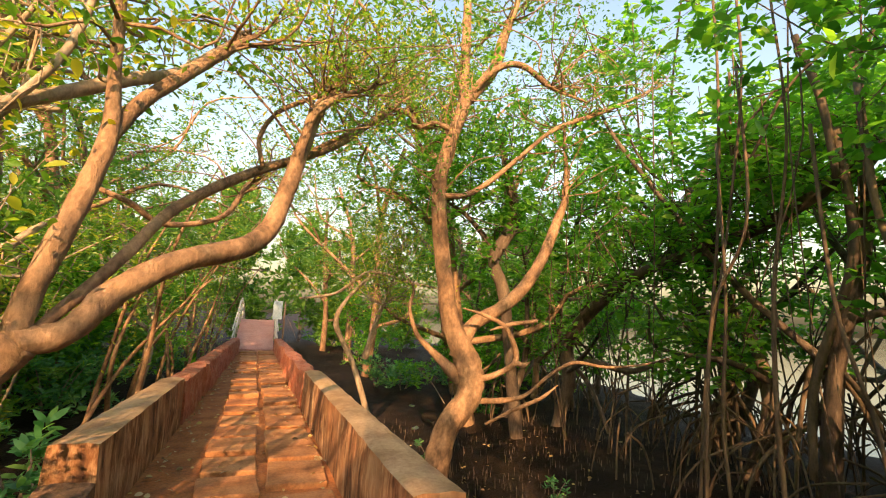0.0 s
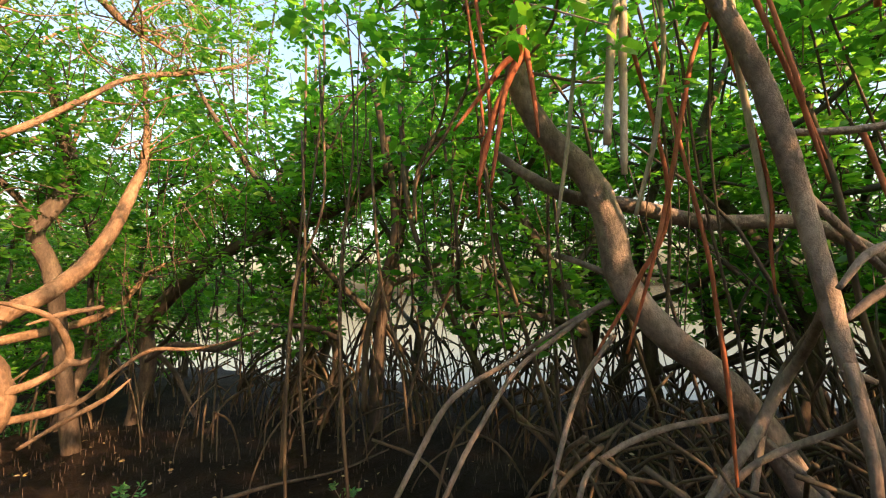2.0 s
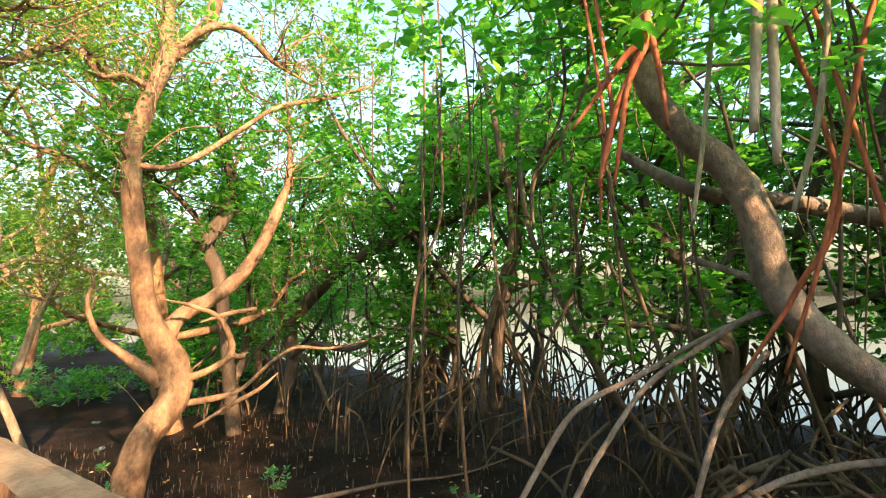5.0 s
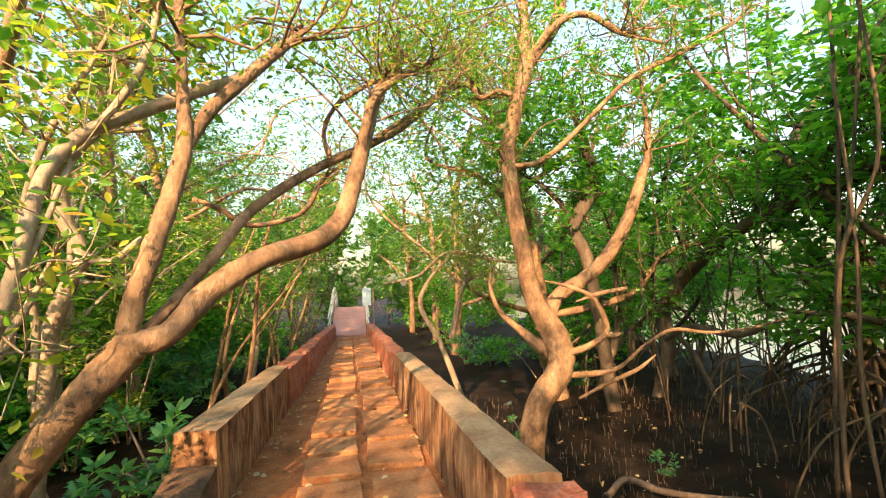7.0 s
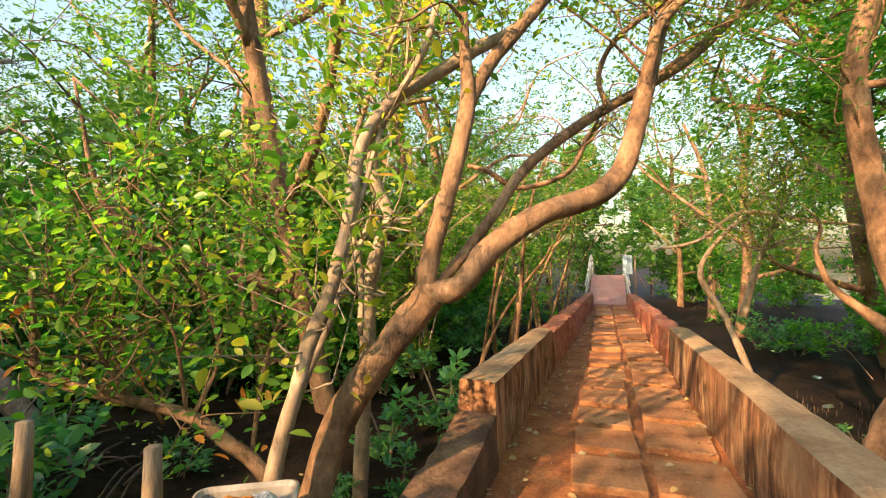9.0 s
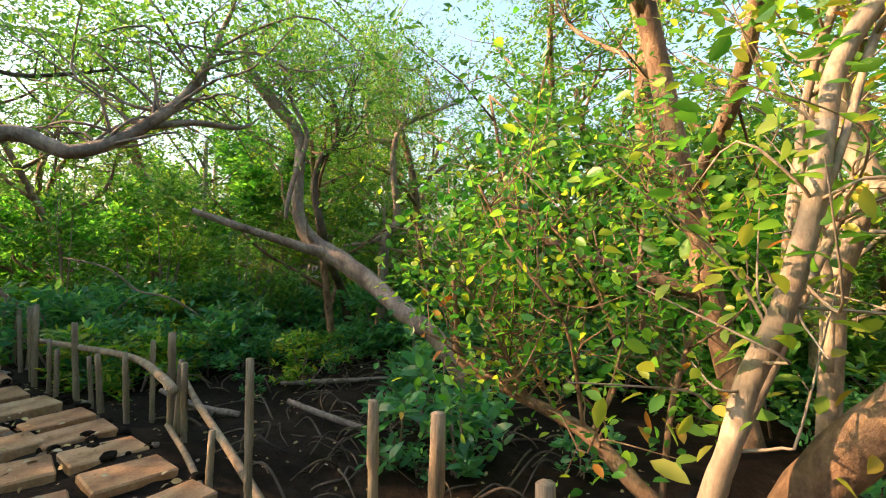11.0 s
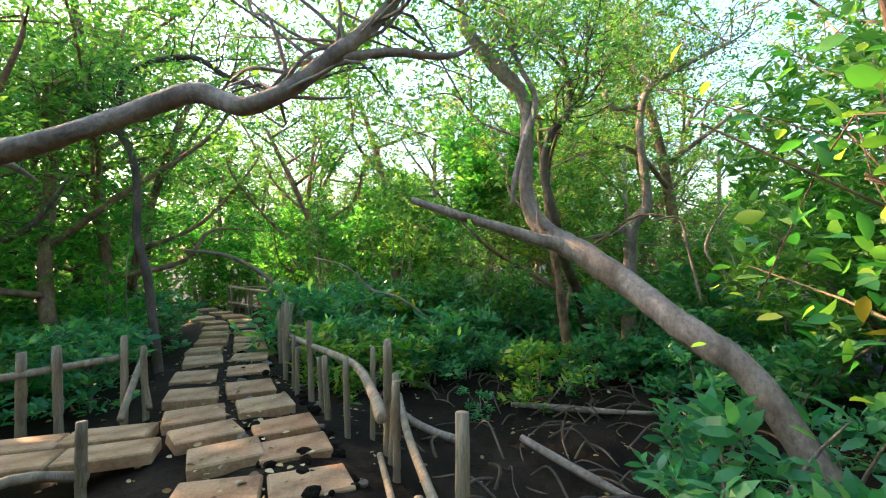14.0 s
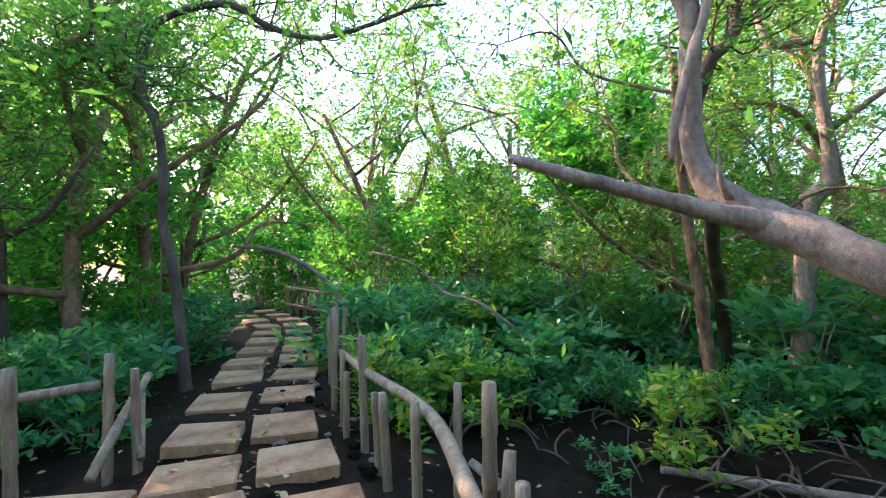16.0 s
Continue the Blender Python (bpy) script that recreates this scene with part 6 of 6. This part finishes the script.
def log(label, pts, mat=BARK_GREY):
    for k, p in enumerate(pts):
        pts[k] = (p[0], p[1], float(ground_z(p[0], p[1])) + p[3] * 0.5 + p[2], p[3])
    return tagged(new("fallen_branch", tubes_mesh("fallen_branch", [pts], mat, 6, 9, 0.12, len(pts))), label, "branch", "fallen branches on the mud")


log("long crooked branch lying on dark mud", [(1.75, 4.0, 0.0, 0.03), (1.95, 4.05, 0.08, 0.032), (2.15, 3.85, 0.1, 0.03), (2.6, 3.9, 0.02, 0.024), (3.3, 3.6, 0.08, 0.018), (4.0, 3.3, 0.02, 0.014), (4.7, 3.1, 0.05, 0.009)], BARK_DARK)
log("bare grey branch fallen across the mud", [(-5.56, 0.58, 0.2, 0.028), (-5.29, 0.97, 0.12, 0.032), (-5.02, 1.4, 0.04, 0.025)])
log("bare grey branch under the shrubs", [(-6.89, 0.5, 0.1, 0.024), (-6.9, 1.0, 0.06, 0.033), (-6.83, 1.45, 0.03, 0.027), (-6.8, 1.95, 0.02, 0.016)])
log("thick stub of branch by the stakes", [(-6.2, -0.7, 0.25, 0.026), (-6.04, -0.3, 0.12, 0.034), (-5.92, 0.1, 0.0, 0.033)])
for k in range(44):
    x, y = rr.uniform(-7.8, -3.4), rr.uniform(0.35, 2.8)
    a, l = rr.uniform(0, 6.28), rr.uniform(0.3, 0.8)
    log("thin dead twig on the mud", [(x, y, 0.0, 0.011), (x + math.cos(a) * l * 0.5, y + math.sin(a) * l * 0.5, rr.uniform(0.03, 0.2), 0.009), (x + math.cos(a) * l, y + math.sin(a) * l, 0.02, 0.005)], BARK_DARK)

drift = thing("root_tangle", "bare brown roots and dead twigs on the mud by the shrubs", "roots")
for k in range(120):
    x, y = rr.uniform(-8.6, -4.2), rr.uniform(-0.4, 2.9)
    if line_gap(np.array(x), np.array(y), PATH_LINE) < 1.0:
        continue
    z = float(ground_z(x, y))
    a, l, h, r = rr.uniform(0, 6.28), rr.uniform(0.3, 0.9), rr.uniform(0.02, 0.13), rr.uniform(0.005, 0.016)
    d = (math.cos(a), math.sin(a))
    pts = [(x, y, z - 0.04, r), (x + d[0] * l * 0.3 + rr.normal(0, 0.06), y + d[1] * l * 0.3, z + h, r * 0.9), (x + d[0] * l * 0.7, y + d[1] * l * 0.7 + rr.normal(0, 0.06), z + h * 0.7, r * 0.7), (x + d[0] * l, y + d[1] * l, z - 0.02, r * 0.5)]
    part("root", tubes_mesh("root", [pts], ROOT_BROWN if k % 3 else BARK_DARK, 4, 6, 0.12, k), None, drift)

# stones and clods beside the slabs
stones = []
for s in range(4):
    bm = bmesh.new()
    bmesh.ops.create_icosphere(bm, subdivisions=2, radius=1)
    for v in bm.verts:
        v.co = v.co * (1 + 0.4 * noise.noise(v.co * 1.6 + Vector((s * 3.1, 0, 0))))
        v.co.z *= 0.6
    me = bpy.data.meshes.new("stone")
    bm.to_mesh(me)
    bm.free()
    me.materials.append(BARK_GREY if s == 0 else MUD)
    stones.append(me)
for k in range(150):
    u = rr.uniform(0, 1)
    x, y = -4.0 - 5.2 * u, -0.25 - 3.4 * u
    off = rr.choice([0.38, -1.15, -0.36]) + rr.normal(0, 0.12)
    x, y = x + off * 0.55, y + off * 0.8 + 0.1
    size = rr.uniform(0.02, 0.06)
    ob = tagged(new("stone", stones[int(rr.integers(0, 4))]), "muddy clod or stone beside the stepping slabs", "stone", "stones along the slabs")
    ob.matrix_basis = pose(x, y, float(ground_z(x, y)) + size * 0.25, 0, 0, rr.uniform(0, 360)) @ Matrix.Diagonal((size, size * rr.uniform(0.7, 1.2), size, 1))

# mud-edge plants
for x, y, s in ((-3.3, 1.7, 0.5), (-4.2, 1.6, 0.5), (-5.0, 2.2, 0.6), (-3.8, 2.8, 0.7), (-2.2, 2.8, 0.45), (-1.95, 3.3, 0.6), (-2.4, 3.8, 0.9), (-1.9, 4.3, 1.0), (-2.3, 4.8, 1.1), (-6.9, 0.2, 0.5), (-7.6, 1.2, 0.7),
                (1.9, 3.2, 0.4), (2.6, 4.6, 0.4), (3.3, 2.6, 0.35), (1.5, 5.6, 0.5), (1.2, 8.3, 0.5), (2.2, 7.6, 0.5), (-5.2, 2.6, 1.0), (-6.2, 2.2, 1.1), (-4.5, 1.5, 1.2), (-4.9, 1.9, 1.4), (-4.2, 1.95, 1.2), (-5.4, 1.85, 1.2)):
    plant("herb", x, y, s)

# fallen leaves on the causeway and the slabs
lr = np.random.default_rng(61)
n = 420
ly = lr.uniform(1.6, 14, n)
side = np.where(lr.random(n) < 0.6, -1, 1)
mid = -0.13 - 0.115 * (ly - 3.4)
lx = np.where(side < 0, left_x(ly) + lr.exponential(0.16, n) + 0.03, right_x(ly) - lr.exponential(0.1, n) - 0.03)
lx = np.where(lr.random(n) < 0.2, mid + lr.normal(0, 0.3, n), lx)
lx = np.clip(lx, left_x(ly) + 0.03, right_x(ly) - 0.03)
on_slab = (np.abs(lx - mid) < 0.5)
at = np.stack([lx, ly, np.where(on_slab, 0.05, 0.016)], 1)
n2 = 160
t2 = lr.uniform(0, 1, n2)
at2 = np.stack([-3.6 - 5.4 * t2 + lr.normal(0, 0.25, n2), -0.5 - 3.6 * t2 + lr.normal(0, 0.25, n2), np.full(n2, 0.03)], 1)
lit = new("leaf_litter", leaves_mesh("leaf_litter", np.vstack([at, at2]), 0.055, LITTER, lr, 0.0, True, 0.55, np.stack([lr.normal(0, 1, n + n2), lr.normal(0, 1, n + n2), np.zeros(n + n2)], 1) * 3))
tagged(lit, "scattered dry yellow and brown leaves", "leaves", kind="stuff")

m3 = 900
mx = np.concatenate([lr.uniform(-8.5, -2.0, 600), lr.uniform(1.0, 5.5, 300)])
my = np.concatenate([lr.uniform(-4.5, 3.5, 600), lr.uniform(-2.0, 7.5, 300)])
mud_at = np.stack([mx, my, ground_z(mx, my) + 0.012], 1)
mud_litter = new("mud_litter", leaves_mesh("mud_litter", mud_at, 0.05, LITTER, lr, 0.0, True, 0.5, np.stack([lr.normal(0, 1, m3), lr.normal(0, 1, m3), np.zeros(m3)], 1) * 3))
tagged(mud_litter, "sparse dead leaves trodden into the mud", "leaves", kind="stuff")

# single faded leaves among the green
fr = np.random.default_rng(71)
for ob, num in ((low_branch_shrub, 40), (pale_sapling, 16)):
    pts = np.vstack([curve_through(p, 4)[:, :3] for p in BOUGHS[ob.name]])
    pts = pts[(pts[:, 2] > 0.35) & (line_gap(pts[:, 0], pts[:, 1], PATH_LINE) > 1.1)]
    at = pts[fr.integers(0, len(pts), num)] + fr.normal(0, 0.18, (num, 3))
    tagged(part("faded_foliage", leaves_mesh("faded_foliage", at, 0.075, LEAF_FADED, fr, 0.3, True, 0.42), None, ob, "yellow and orange dying leaves"), kind="stuff")
